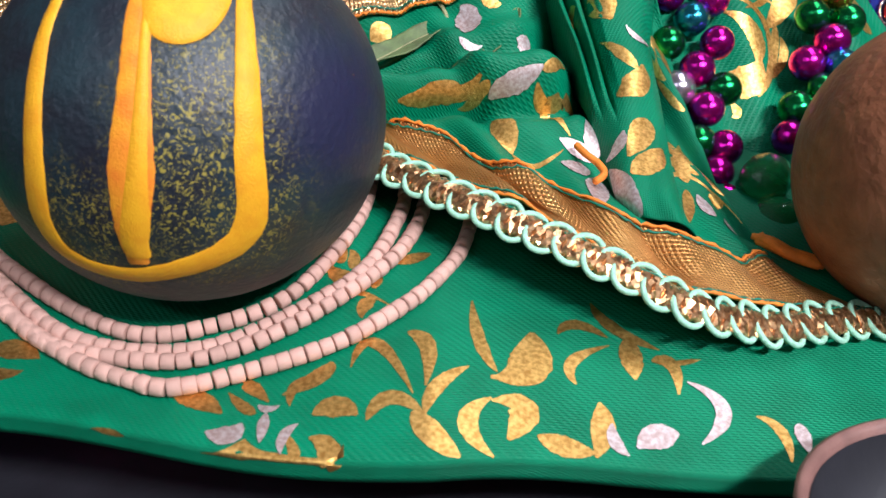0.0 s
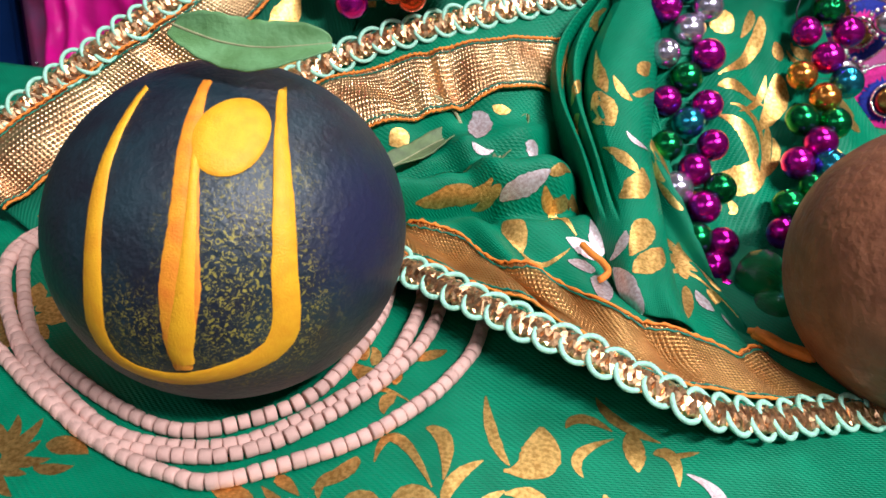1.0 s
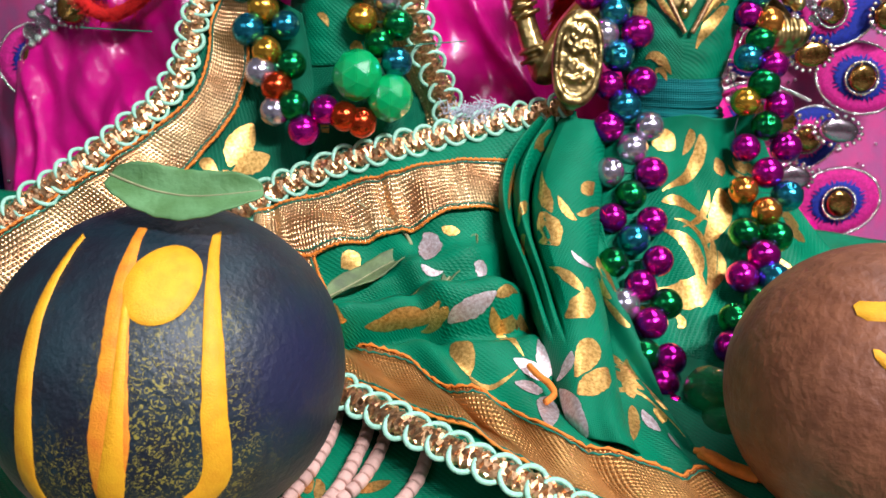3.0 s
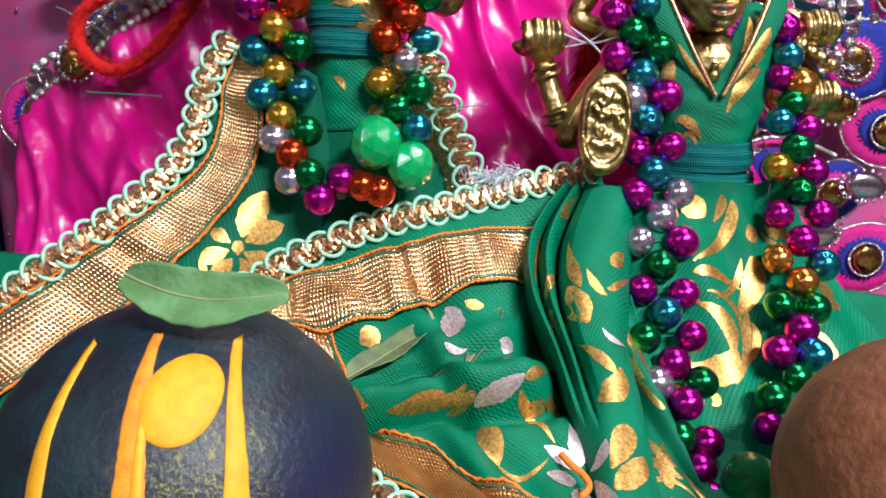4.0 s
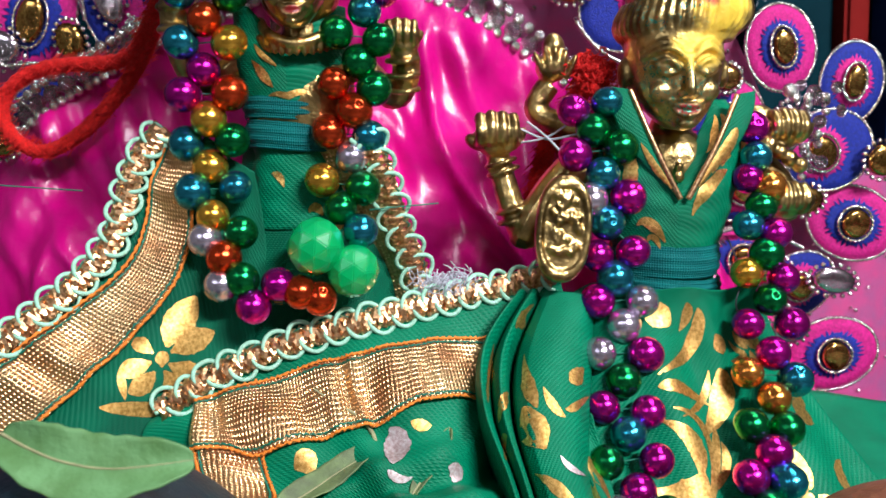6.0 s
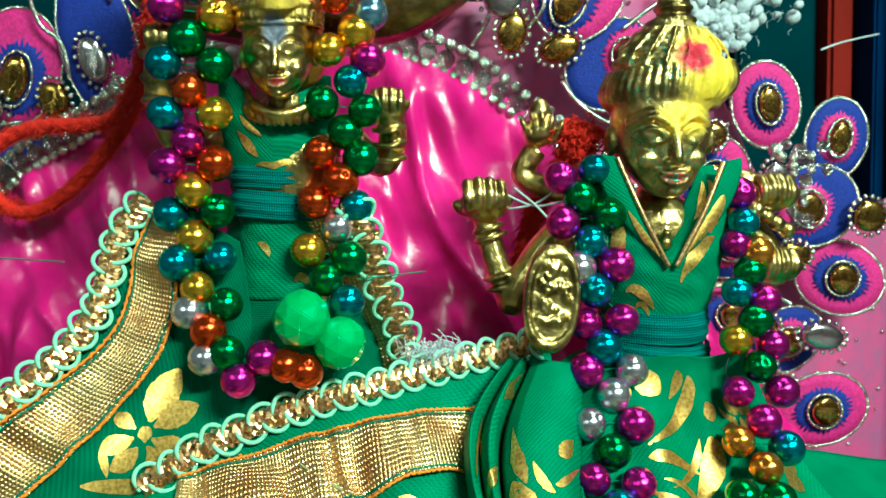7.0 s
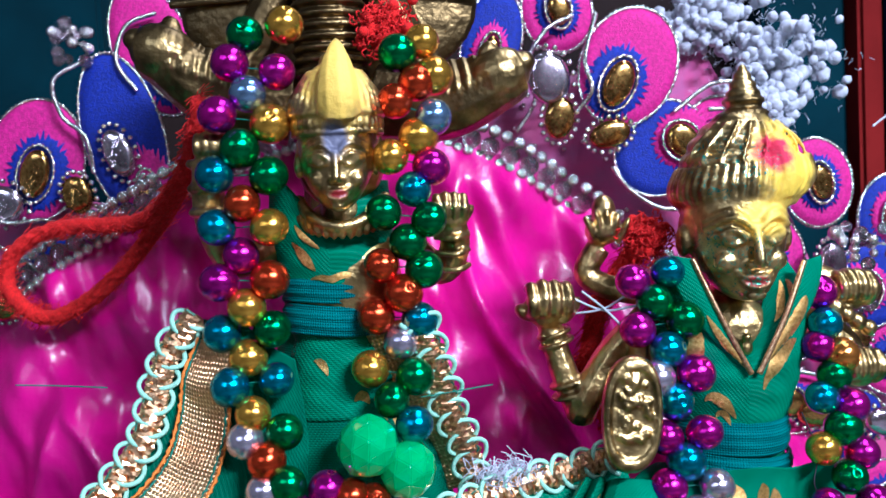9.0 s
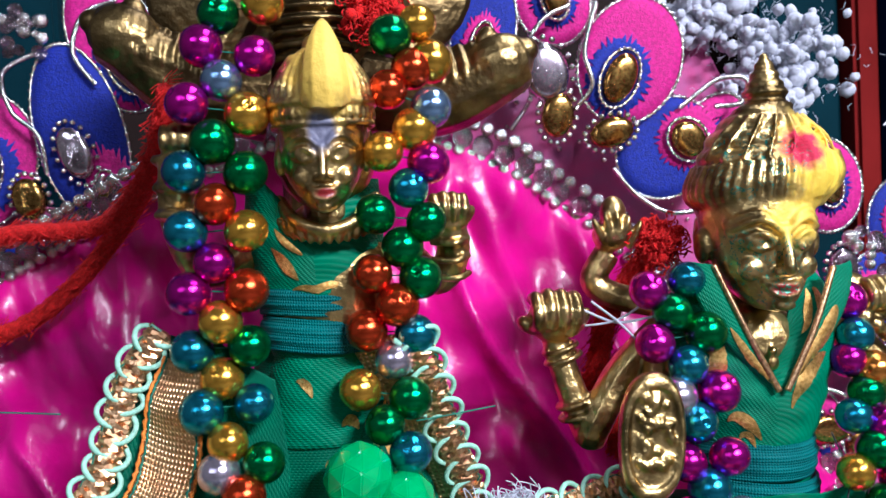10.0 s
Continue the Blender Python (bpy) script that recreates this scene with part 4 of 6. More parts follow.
for row, (me, r, dz) in enumerate(((PEARL, 0.0034, 0.0), (SILPEARL, 0.0022, 0.0058), (SILPEARL, 0.0019, -0.0046))):
    n = (52, 84, 96)[row]
    for i in range(n):
        p = pink_fn(0.03 + 0.94 * (i + 0.5 * (row % 2)) / n, 1.0)
        place_part("pearl", me, backcloth, Matrix.Translation(p + Vector((0, -0.003, dz))) @ Matrix.Diagonal((r, r * 0.7, r, 1)))


# peacock feather embroidery standing behind the cushion
def oval(bm, c, rx, rz, thick, rot=0, seg=28, dome=0.5, jag=0.0):
    """A flat padded oval facing the front; centre in mm."""
    rings = []
    for k, (f, h) in enumerate(((1.0, 0.0), (0.97, 0.6), (0.75, 1.0), (0.4, 1.15), (0.05, 1.2))):
        ring = []
        for i in range(seg):
            a = 2 * math.pi * i / seg
            g = f * (1 + jag * (math.sin(i * 2.4) * 0.5 + (0.5 if i % 2 else -0.5))) if k < 2 else f
            x, z = rx * g * math.cos(a), rz * g * math.sin(a)
            cr, sr = math.cos(radians(rot)), math.sin(radians(rot))
            ring.append(bm.verts.new(mm(c[0] + cr * x - sr * z, c[1] - thick * h * dome - (thick * (1 - dome) if h else 0), c[2] + sr * x + cr * z)))
        rings.append(ring)
    for q, w in zip(rings, rings[1:]):
        for i in range(seg):
            bm.faces.new((q[i], q[(i + 1) % seg], w[(i + 1) % seg], w[i]))
    bm.faces.new(rings[-1])
    bm.faces.new(rings[0])


def oval_loop(c, rx, rz, rot, n, dy=0):
    cr, sr = math.cos(radians(rot)), math.sin(radians(rot))
    return [mm(c[0] + cr * rx * math.cos(a) - sr * rz * math.sin(a), c[1] + dy, c[2] + sr * rx * math.cos(a) + cr * rz * math.sin(a)) for a in (2 * math.pi * i / n for i in range(n))]


def feather(c, rx, rz, rot, label, gem=(0.0, -0.35), swap=False, gem_mat=AMBER):
    """One embroidered peacock eye: outer field, inner field, piping of silver beads and a gem in its bezel."""
    th = thing("peacock_feather", (c[0], c[1], c[2] - rz), label, "embroidery", "peacock feathers")
    outer, inner = (FELTB, FELTP) if swap else (FELTP, FELTB)
    cr, sr = math.cos(radians(rot)), math.sin(radians(rot))
    off = lambda x, z, y: (c[0] + cr * x - sr * z, c[1] + y, c[2] + sr * x + cr * z)
    bm = bmesh.new()
    oval(bm, c, rx, rz, 2.0, rot)
    part("outer_field", bm, outer, th)
    bm = bmesh.new()
    oval(bm, off(gem[0] * rx * 1.2, gem[1] * rz * 0.9, -1.6), rx * 0.62, rz * 0.62, 1.3, rot, 72, jag=0.16)
    field = part("inner_field", bm, inner, th)
    bm = bmesh.new()
    oval(bm, off(gem[0] * rx, gem[1] * rz, -3.4), rx * 0.30, rz * 0.40, 2.6, rot)
    part("gem", bm, gem_mat, field, "faceted oval gem")
    bm = bmesh.new()
    for cc, ax, az, y, n, r in ((c, rx, rz, -1.2, 60, 0.9), (off(gem[0] * rx, gem[1] * rz, 0), rx * 0.37, rz * 0.47, -4.2, 26, 0.8)):
        pts = oval_loop(cc, ax, az, rot, n, y)
        tube(bm, pts + pts[:1], r * 0.0005, 6)
        for p in pts:
            bmesh.ops.create_icosphere(bm, subdivisions=1, radius=r * 0.001, matrix=Matrix.Translation(p))
    part("bead_piping", bm, SILBEAD, th, "silver bead piping")
    return th


# net backing of the embroidery
def net_fn(u, v):
    x = -0.20 + 0.42 * u
    z = 0.02 + (0.205 - 0.035 * max(0.0, min(1.0, (-x - 0.04) / 0.06))) * v + 0.008 * math.sin(u * 19) * v
    z -= 0.085 * max(0.0, min(1.0, (x - 0.11) / 0.05)) * v
    return Vector((x, 0.352 + 0.95 * (x - 0.03) ** 2 + 0.002 * math.sin(x * 120), z))


net = thing("embroidery_backing", (0, 352, 100), "translucent pink net backing of the peacock embroidery", "net")
sheet("net", net_fn, 90, 40, NET, net, size=(0.42, 0.20), thick=0.8)
for c, rx, rz, rot, sw, gem in (((77, 332, 219), 16, 20, -25, False, (-0.1, -0.35)), ((88, 334, 192), 17, 15, 40, True, (0.35, -0.15)), ((104, 340, 194), 10, 17, -35, False, (0, -0.2)), ((33, 340, 230), 10, 18, -15, True, (0, -0.3)),
        ((-128, 367, 199), 17, 22, -15, False, (0.1, -0.2)), ((-96, 364, 206), 14, 30, 12, True, (0.3, -0.9)), ((-84, 366, 236), 14, 24, 20, False, (0, -0.3)), ((-120, 366, 158), 20, 15, 0, True, (0.4, 0)), ((128, 352, 150), 16, 18, -30, False, (0, 0)), ((140, 352, 128), 18, 14, 20, True, (-0.2, 0)), ((150, 352, 178), 13, 16, 10, False, (0, 0)), ((136, 350, 100), 16, 12, -10, False, (0, 0)), ((160, 356, 88), 16, 12, 30, True, (0, 0)), ((56, 342, 240), 12, 14, 10, False, (0, 0)), ((168, 350, 140), 17, 15, 15, True, (-0.2, 0)), ((180, 354, 112), 18, 14, -20, False, (0, 0)), ((178, 354, 165), 12, 15, -10, True, (0, 0)), ((172, 350, 62), 18, 14, 10, False, (0, 0)), ((-160, 370, 130), 18, 16, 10, False, (0, 0)), ((-150, 362, 96), 20, 15, -10, True, (0, 0))):
    feather(c, rx, rz, rot, "pink and blue peacock feather embroidery with silver beads" if not sw else "blue feather embroidery with silver bead piping", gem, sw)


def jewel(c, rx, rz, rot, m=AMBER):
    th = thing("jewel", (c[0], c[1], c[2] - rz), "oval gem in a silver beaded bezel on the embroidery", "jewel", "jewels")
    bm = bmesh.new()
    oval(bm, c, rx, rz, 3.0, rot, 16)
    part("gem", bm, m, th)
    bm = bmesh.new()
    for p in oval_loop(c, rx * 1.2, rz * 1.2, rot, 18, -0.6):
        bmesh.ops.create_icosphere(bm, subdivisions=1, radius=0.0011, matrix=Matrix.Translation(p))
    part("bezel", bm, SILBEAD, th)


for c, rx, rz, rot, m in (((69, 328, 197), 7, 4.6, 15, AMBER), ((53, 330, 203), 5, 7, -10, AMBER), ((50, 330, 216), 7, 9, 10, CRYSTAL), ((-112, 360, 186), 5, 7, 15, AMBER), ((-97, 360, 200), 5, 9, 20, CRYSTAL), ((-140, 362, 184), 9, 7, 0, CRYSTAL), ((104, 332, 180), 6, 4, -30, CRYSTAL), ((128, 345, 167), 4.5, 4.5, 0, AMBER), ((127, 346, 138), 7, 5, 10, AMBER), ((145, 346, 96), 8, 5, 0, AMBER), ((118, 340, 118), 5, 7, 0, CRYSTAL), ((-100, 350, 132), 6, 9, 0, CRYSTAL), ((-126, 352, 110), 8, 6, 0, CRYSTAL), ((-138, 356, 150), 6, 6, 0, AMBER), ((156, 342, 122), 7, 5, 10, AMBER), ((168, 342, 92), 8, 5, -10, CRYSTAL), ((150, 342, 150), 5, 7, 0, CRYSTAL), ((186, 344, 136), 6, 6, 0, AMBER), ((150, 340, 74), 7, 5, 0, CRYSTAL)):
    jewel(c, rx, rz, rot, m)


def tuft(name, label, category, centre, spread, n, r, material, seed):
    """A fluffy clump: many short curled fibres."""
    rnd = random.Random(seed)
    bm = bmesh.new()
    if material == REDYARN:
        for _ in range(60):
            q = [a + rnd.gauss(0, 0.40) * s for a, s in zip(centre, spread)]
            ball(bm, q, 0.36 * min(spread), seg=8)
    for _ in range(n):
        p = mm(*[c + rnd.gauss(0, 0.42) * s for c, s in zip(centre, spread)])
        d = Vector((rnd.gauss(0, 1), rnd.gauss(0, 1), rnd.gauss(0, 1))).normalized()
        e = d.orthogonal().normalized()
        L = (0.0022 if material == REDYARN else 0.004) * rnd.uniform(0.6, 1.4)
        tube(bm, [p + d * (L * k / 4) + e * (L * 0.5 * math.sin(k * 0.9)) for k in range(5)], r * 0.001, 5)
    ob = part(name, bm, material)
    return tagged(ob, label, category)


def wool_clump(c, s, seed):
    """A soft gathered clump: many small overlapping lobes with fibres over them."""
    rnd = random.Random(seed)
    bm = bmesh.new()
    for _ in range(170):
        p = [a + rnd.gauss(0, 0.5) * q for a, q in zip(c, s)]
        r = rnd.uniform(1.4, 3.0)
        ball(bm, p, (r, r * 0.8, r * rnd.uniform(0.7, 1.2)), (rnd.uniform(0, 90), rnd.uniform(0, 90), 0), 9)
    for _ in range(300):
        p = mm(*[a + rnd.gauss(0, 0.6) * q for a, q in zip(c, s)])
        d = Vector((rnd.gauss(0, 1), rnd.gauss(0, 0.6) - 0.4, rnd.gauss(0, 1))).normalized()
        tube(bm, [p, p + d * 0.0015, p + (d + d.orthogonal() * 0.5) * 0.0026], 0.00010, 3)
    for v in bm.verts:
        v.co += Vector((1, 1, 1)) * 0.0007 * noise.noise(v.co * 700)
    return tagged(part("wool_ruffle", bm, WOOL), "white fluffy wool ruffle behind the embroidery", "ruffle")


for i, (c, s) in enumerate((((112, 350, 238), (20, 7, 12)), ((140, 354, 222), (18, 7, 15)), ((128, 352, 206), (12, 5, 9)))):
    wool_clump(c, s, 20 + i)
for i, c in enumerate(((150, 322, 158), (146, 325, 138), (118, 352, 186), (-112, 362, 240))):
    th = thing("crystal_cluster", (c[0], c[1], c[2] - 6), "cluster of clear and silver beads on the embroidery", "bead cluster", "bead clusters")
    rnd = random.Random(40 + i)
    for _ in range(18):
        p = mm(c[0] + rnd.gauss(0, 4), c[1] + rnd.gauss(0, 2), c[2] + rnd.gauss(0, 4))
        r = rnd.uniform(0.0014, 0.0026)
        place_part("crystal", PEARL if rnd.random() < 0.6 else SILPEARL, th, Matrix.Translation(p) @ Matrix.Diagonal((r, r, r, 1)))


def piping(pts, label="curl of silver bead piping on the embroidery", r=1.0):
    """A line of small silver beads sewn in a curl."""
    line = spline([mm(*p) for p in pts], 60)
    bm = bmesh.new()
    tube(bm, line, r * 0.0005, 5)
    for p in line:
        bmesh.ops.create_icosphere(bm, subdivisions=1, radius=r * 0.00095, matrix=Matrix.Translation(p))
    return tagged(part("bead_piping", bm, SILBEAD), label, "piping", "silver pipings")


for pts in (((40, 336, 200), (46, 333, 210), (44, 332, 222), (50, 331, 232), (58, 331, 236)), ((60, 330, 206), (64, 328, 212), (62, 328, 222), (66, 328, 236)), ((92, 330, 204), (104, 330, 212), (114, 331, 212), (112, 331, 205), (104, 331, 204)),
            ((70, 329, 186), (76, 328, 178), (86, 329, 172), (96, 330, 172)), ((-150, 362, 188), (-138, 358, 178), (-124, 357, 178), (-112, 357, 176), (-98, 356, 180), (-88, 355, 192)), ((-108, 360, 232), (-118, 360, 226), (-116, 360, 214), (-108, 359, 206), (-106, 359, 194)),
            ((-146, 362, 172), (-130, 356, 164), (-116, 352, 152), (-106, 350, 140)), ((118, 340, 108), (130, 342, 112), (144, 344, 110), (158, 346, 104)), ((-90, 360, 222), (-96, 360, 232), (-92, 360, 244), (-82, 360, 248))):
    piping(pts)
rnd = random.Random(91)
bm = bmesh.new()
for _ in range(330):
    u, v = rnd.random(), rnd.random() ** 0.7
    if rnd.random() < 0.5:
        u = 0.55 + 0.4 * rnd.random()
    r = rnd.uniform(0.0006, 0.0013)
    bmesh.ops.create_icosphere(bm, subdivisions=1, radius=r, matrix=Matrix.Translation(net_fn(u, v) + Vector((0, -0.0012, 0))))
tagged(part("sequin_scatter", bm, SILBEAD, net, "scattered silver sequins"), kind="stuff")

# ---------------------------------------------------------------- black stone with paste marks
BC, BR = mm(-45.8, 161, 62.8), Vector((0.0367, 0.0367, 0.0347))


def stone_mesh(c, r, wob, seed, seg=72):
    bm = bmesh.new()
    bmesh.ops.create_uvsphere(bm, u_segments=seg, v_segments=seg * 2 // 3, radius=1)
    for v in bm.verts:
        n = noise.noise(v.co * 1.3 + Vector((seed, 0, 0))) * wob + noise.noise(v.co * 4 + Vector((seed, 3, 0))) * wob * 0.3
        v.co = c + Vector((v.co.x * r.x, v.co.y * r.y, v.co.z * r.z)) * (1 + n)
    return bm


def on_stone(x, z, lift=0.0):
    """A place on the front of the black stone from offsets in mm."""
    a, b = x * 0.001 / BR.x, z * 0.001 / BR.z
    p = Vector((a, -math.sqrt(max(0.02, 1 - a * a - b * b)), b))
    return BC + Vector((p.x * BR.x, p.y * BR.y, p.z * BR.z)) * (1 + lift)


stone = thing("black_stone", (-46, 161, 29), "round black stone with yellow painted mark, ringed by beads", "stone")
part("stone_body", stone_mesh(BC, BR, 0.006, 1), BLACK, stone)


def stroke(name, pts, widths, material, parent, lift=0.009, rag=0.5, label=""):
    """A brushed band of paste on the stone: centre line and widths in mm."""
    line = spline([Vector((x * 1.07, 0, z * 1.07)) for x, z in pts], 60)
    wl = spline([Vector((w, 0, i)) for i, w in enumerate(widths)], 60)
    bm = bmesh.new()
    rnd = random.Random(len(pts))
    rows = []
    for i, p in enumerate(line):
        d = (line[min(i + 1, 59)] - line[max(i - 1, 0)]).normalized()
        s = Vector((-d.z, 0, d.x))
        w = wl[i].x * 0.5 * 1.07
        row = []
        for k in (-1, -0.8, 0, 0.8, 1):
            q = p + s * (w * k + (rag * 0.22 * rnd.uniform(-1, 1) if abs(k) == 1 else 0))
            row.append(bm.verts.new(on_stone(q.x, q.z, lift if abs(k) < 1 else 0.001)))
        rows.append(row)
    for a, b in zip(rows, rows[1:]):
        for k in range(4):
            bm.faces.new((a[k], a[k + 1], b[k + 1], b[k]))
    return part(name, bm, material, parent, label)


stroke("outline_stroke", [(-8.8, 29.1), (-10.6, 24.1), (-12.5, 17.3), (-13.6, 8.9), (-14.7, -0.3), (-16, -9.1), (-14.4, -14.9), (-9.8, -17.8), (-2.8, -18.8), (5.4, -17), (12.3, -14), (15.9, -9.2), (16.6, -0.8), (16.8, 8.3), (16.2, 16.7), (15, 24.7), (14.1, 28.1)], [1.0, 2.0, 2.9, 3.4, 3.7, 4.0, 3.6, 3.2, 3.4, 3.6, 4.0, 4.4, 4.2, 3.9, 3.4, 2.4, 1.2], YELLOW, stone, label="yellow paste outline stroke")
stroke("centre_stroke", [(1.9, 30), (1.7, 23.2), (1.9, 13.7), (1.3, 5.3), (0, -4.1), (-1.4, -11), (-1.6, -14.5), (-1.6, -16)], [1.6, 3.0, 4.0, 4.5, 5.2, 6.4, 6.6, 3.2], ORANGE, stone, lift=0.010, label="orange-yellow paste centre stroke")
stroke("centre_highlight", [(2.8, 24), (3.0, 13.7), (2.4, 5.3), (0.8, -4.1), (-1.0, -11), (-1.3, -14.5)], [0.6, 1.4, 2.2, 3.2, 4.6, 4.0], YELLOW, stone, lift=0.013, label="brighter yellow streak")
bm = bmesh.new()
rings = []
for f in (0.02, 0.5, 0.9, 1.0):
    rings.append([bm.verts.new(on_stone(8.4 + 6.5 * f * math.cos(a) * (1 + 0.02 * math.sin(3 * a)), 23.7 + 5.8 * f * math.sin(a) + (0.8 - 0.8 * f), 0.018 if f < 1 else 0.002)) for a in (2 * math.pi * i / 40 for i in range(40))])
for q, w in zip(rings, rings[1:]):
    for i in range(40):
        bm.faces.new((q[i], q[(i + 1) % 40], w[(i + 1) % 40], w[i]))
bm.faces.new(rings[0])
part("round_dot", bm, YELLOW, stone, "round bright yellow paste dot")


def leaf_fn(spine, half, curl, fold, lean):
    at = curve_at([mm(*p) for p in spine])

    def fn(u, v):
        p, d = at(u), (at(min(1, u + 0.02)) - at(max(0, u - 0.02))).normalized()
        side = d.cross(Vector((0, -lean, 1 - 0.3 * lean))).normalized()
        up = side.cross(d)
        k = (v - 0.5) * 2
        w = half * 0.001 * (math.sin(math.pi * (0.04 + 0.94 * u)) ** 0.6) * (1 + 0.025 * math.sin(u * 47))
        return p + side * (w * k) + up * (fold * 0.001 * abs(k) ** 1.3 * math.sin(math.pi * u) + curl * 0.001 * math.sin(u * 9) * k * k)
    return fn


def leaf(name, label, spine, half, curl, fold, material, lean=0.35):
    th = thing(name, spine[0], label, "leaf")
    fn = leaf_fn(spine, half, curl, fold, lean)
    blade = sheet("blade", fn, 50, 14, material, th, thick=0.35)
    bm = bmesh.new()
    tube(bm, [fn(i / 30, 0.5) + Vector((0, 0, 0.0003)) for i in range(31)], 0.00026, 6, lambda u: 1.2 - 0.9 * u)
    part("midrib", bm, STEM, blade)
    return th


leaf("basil_leaf", "fresh green basil leaf lying on the black stone", [(-51, 153, 104.6), (-46, 150.5, 103), (-40, 148.4, 101.4), (-32, 147, 100.6), (-20.5, 148, 101.2)], 5.3, 1.2, 2.2, LEAF, 1.0)
leaf("dry_leaf", "withered green leaf lying on the scarf", [(-22, 221, 60.5), (-14, 226, 63.5), (-7, 231, 66.5), (-1, 235, 68.5), (3, 237, 68.5)], 4.2, 1.2, 2.2, DRYLEAF)
leaf("dry_leaf", "small withered leaf lying on the scarf", [(11, 226, 62), (15, 231, 66), (19, 236, 70), (21, 240, 74)], 2.2, 0.8, 1.0, DRYLEAF)
bm = bmesh.new()
tube(bm, spline([mm(-14, 244, 84.5), mm(-9, 243, 81), mm(-3, 241, 78), mm(1, 239, 74), mm(3, 237, 68)], 24), 0.0005, 6, lambda u: 0.5 + 0.9 * u)
tagged(part("leaf_stalk", bm, STEM), "thin dry leaf stalk lying on the brocade ribbon", "stalk")

# ---------------------------------------------------------------- pale bead strands round the stone
ROLL = bpy.data.meshes.new("wood_bead")
bm = bmesh.new()
prof = [(-1.0, 0.72), (-0.94, 0.92), (-0.78, 1.0), (0.0, 1.02), (0.78, 1.0), (0.94, 0.92), (1.0, 0.72)]
rings = [[bm.verts.new((x, r * math.cos(a), r * math.sin(a))) for a in (2 * math.pi * k / 10 for k in range(10))] for x, r in prof]
for q, w in zip(rings, rings[1:]):
    for k in range(10):
        bm.faces.new((q[k], q[(k + 1) % 10], w[(k + 1) % 10], w[k]))
bm.faces.new(rings[0])
bm.faces.new(rings[-1])
bmesh.ops.recalc_face_normals(bm, faces=bm.faces)
bm.to_mesh(ROLL)
bm.free()
ROLL.materials.append(TULSI)
ROLL.polygons.foreach_set("use_smooth", [True] * len(ROLL.polygons))
STRANDS = (((-72, 222), (-94, 214), (-105, 204), (-106.7, 191.9), (-93.7, 165.8), (-77.2, 152), (-56.9, 143.7), (-40.6, 148.1), (-28.6, 154.6), (-20.2, 167.1), (-16, 179.8), (-15, 196)),
           ((-74, 225), (-97, 216), (-108, 202), (-108.6, 185), (-94.6, 162), (-77.6, 146.8), (-63.3, 138.9), (-44.4, 139.5), (-27.7, 148.5), (-14.5, 159.4), (-7.9, 177.4), (-7, 190)),
           ((-78, 228), (-100, 216), (-111, 198), (-106.7, 180.7), (-91.2, 157), (-72.5, 139.4), (-56.9, 136.3), (-41.8, 138), (-23, 149), (-9.7, 162.6), (-3.9, 175.2), (-2, 188)),
           ((-104, 165), (-86, 149), (-65.5, 135.5), (-53, 130.4), (-45.1, 129), (-32.1, 134), (-16.3, 140.4), (-4.4, 151.1), (2.7, 162.4), (5.9, 170.2), (8, 180)))
rnd = random.Random(5)
for si, st in enumerate(STRANDS):
    th = thing("bead_strand", (st[4][0], st[4][1], 28), "strand of pale pinkish wooden beads round the black stone", "bead strand", "bead strands")
    line = spline([Vector((x * 0.001, y * 0.001, 0)) for x, y in st], 400)
    acc, last = 0.0, line[0]
    for a, b in zip(line, line[1:]):
        acc += (b - a).length
        if acc >= 0.00255:
            ln = rnd.uniform(0.00118, 0.00136)
            acc = 0.0
            d = (b - a).normalized()
            gz = ground(b.x, b.y)
            d.z = (ground(b.x + d.x * 0.001, b.y + d.y * 0.001) - gz) / 0.001
            r = rnd.uniform(0.00155, 0.00172)
            rot = d.to_track_quat("X", "Z").to_matrix().to_4x4() @ pose(0, 0, 0, rnd.uniform(0, 360), rnd.uniform(-4, 4), rnd.uniform(-4, 4))
            place_part("bead", ROLL, th, Matrix.Translation((b.x, b.y, gz + 0.0018 + (0.0004 if si == 1 else 0))) @ rot @ Matrix.Diagonal((ln, r, r, 1)))

# ---------------------------------------------------------------- brown stone and clay bowl
stone = thing("brown_stone", (109.6, 174, 14), "smooth round brown stone with yellow paste marks on green cloth", "stone")
SC, SR = mm(109.6, 174, 48), Vector((0.0334, 0.0334, 0.0334))
part("stone_body", stone_mesh(SC, SR, 0.010, 7), BROWN, stone)
for x0, z0, x1, z1, w in ((-14.5, 24.2, 6, 25.5, 3.4), (-13.6, 17.5, 2, 6, 3.4)):
    bm = bmesh.new()
    rows = []
    for i in range(16):
        f = i / 15
        x, z = x0 + (x1 - x0) * f, z0 + (z1 - z0) * f
        row = []
        for k in (-1, -0.75, 0, 0.75, 1):
            a, b = x / 33.4, (z + k * w / 2 * (1 if 0 < i < 15 else 0.5)) / 33.4
            q = Vector((a, -math.sqrt(max(0.02, 1 - a * a - b * b)), b))
            row.append(bm.verts.new(SC + q * 0.0334 * (1.013 if abs(k) < 1 else 0.999)))
        rows.append(row)
    for a, b in zip(rows, rows[1:]):
        for k in range(4):
            bm.faces.new((a[k], a[k + 1], b[k + 1], b[k]))
    part("paste_mark", bm, YELLOW, stone, "yellow paste stripe")
bowl = thing("clay_bowl", (84, 93.5, 0), "small reddish-brown clay bowl, dark inside, before the cloth edge", "bowl")
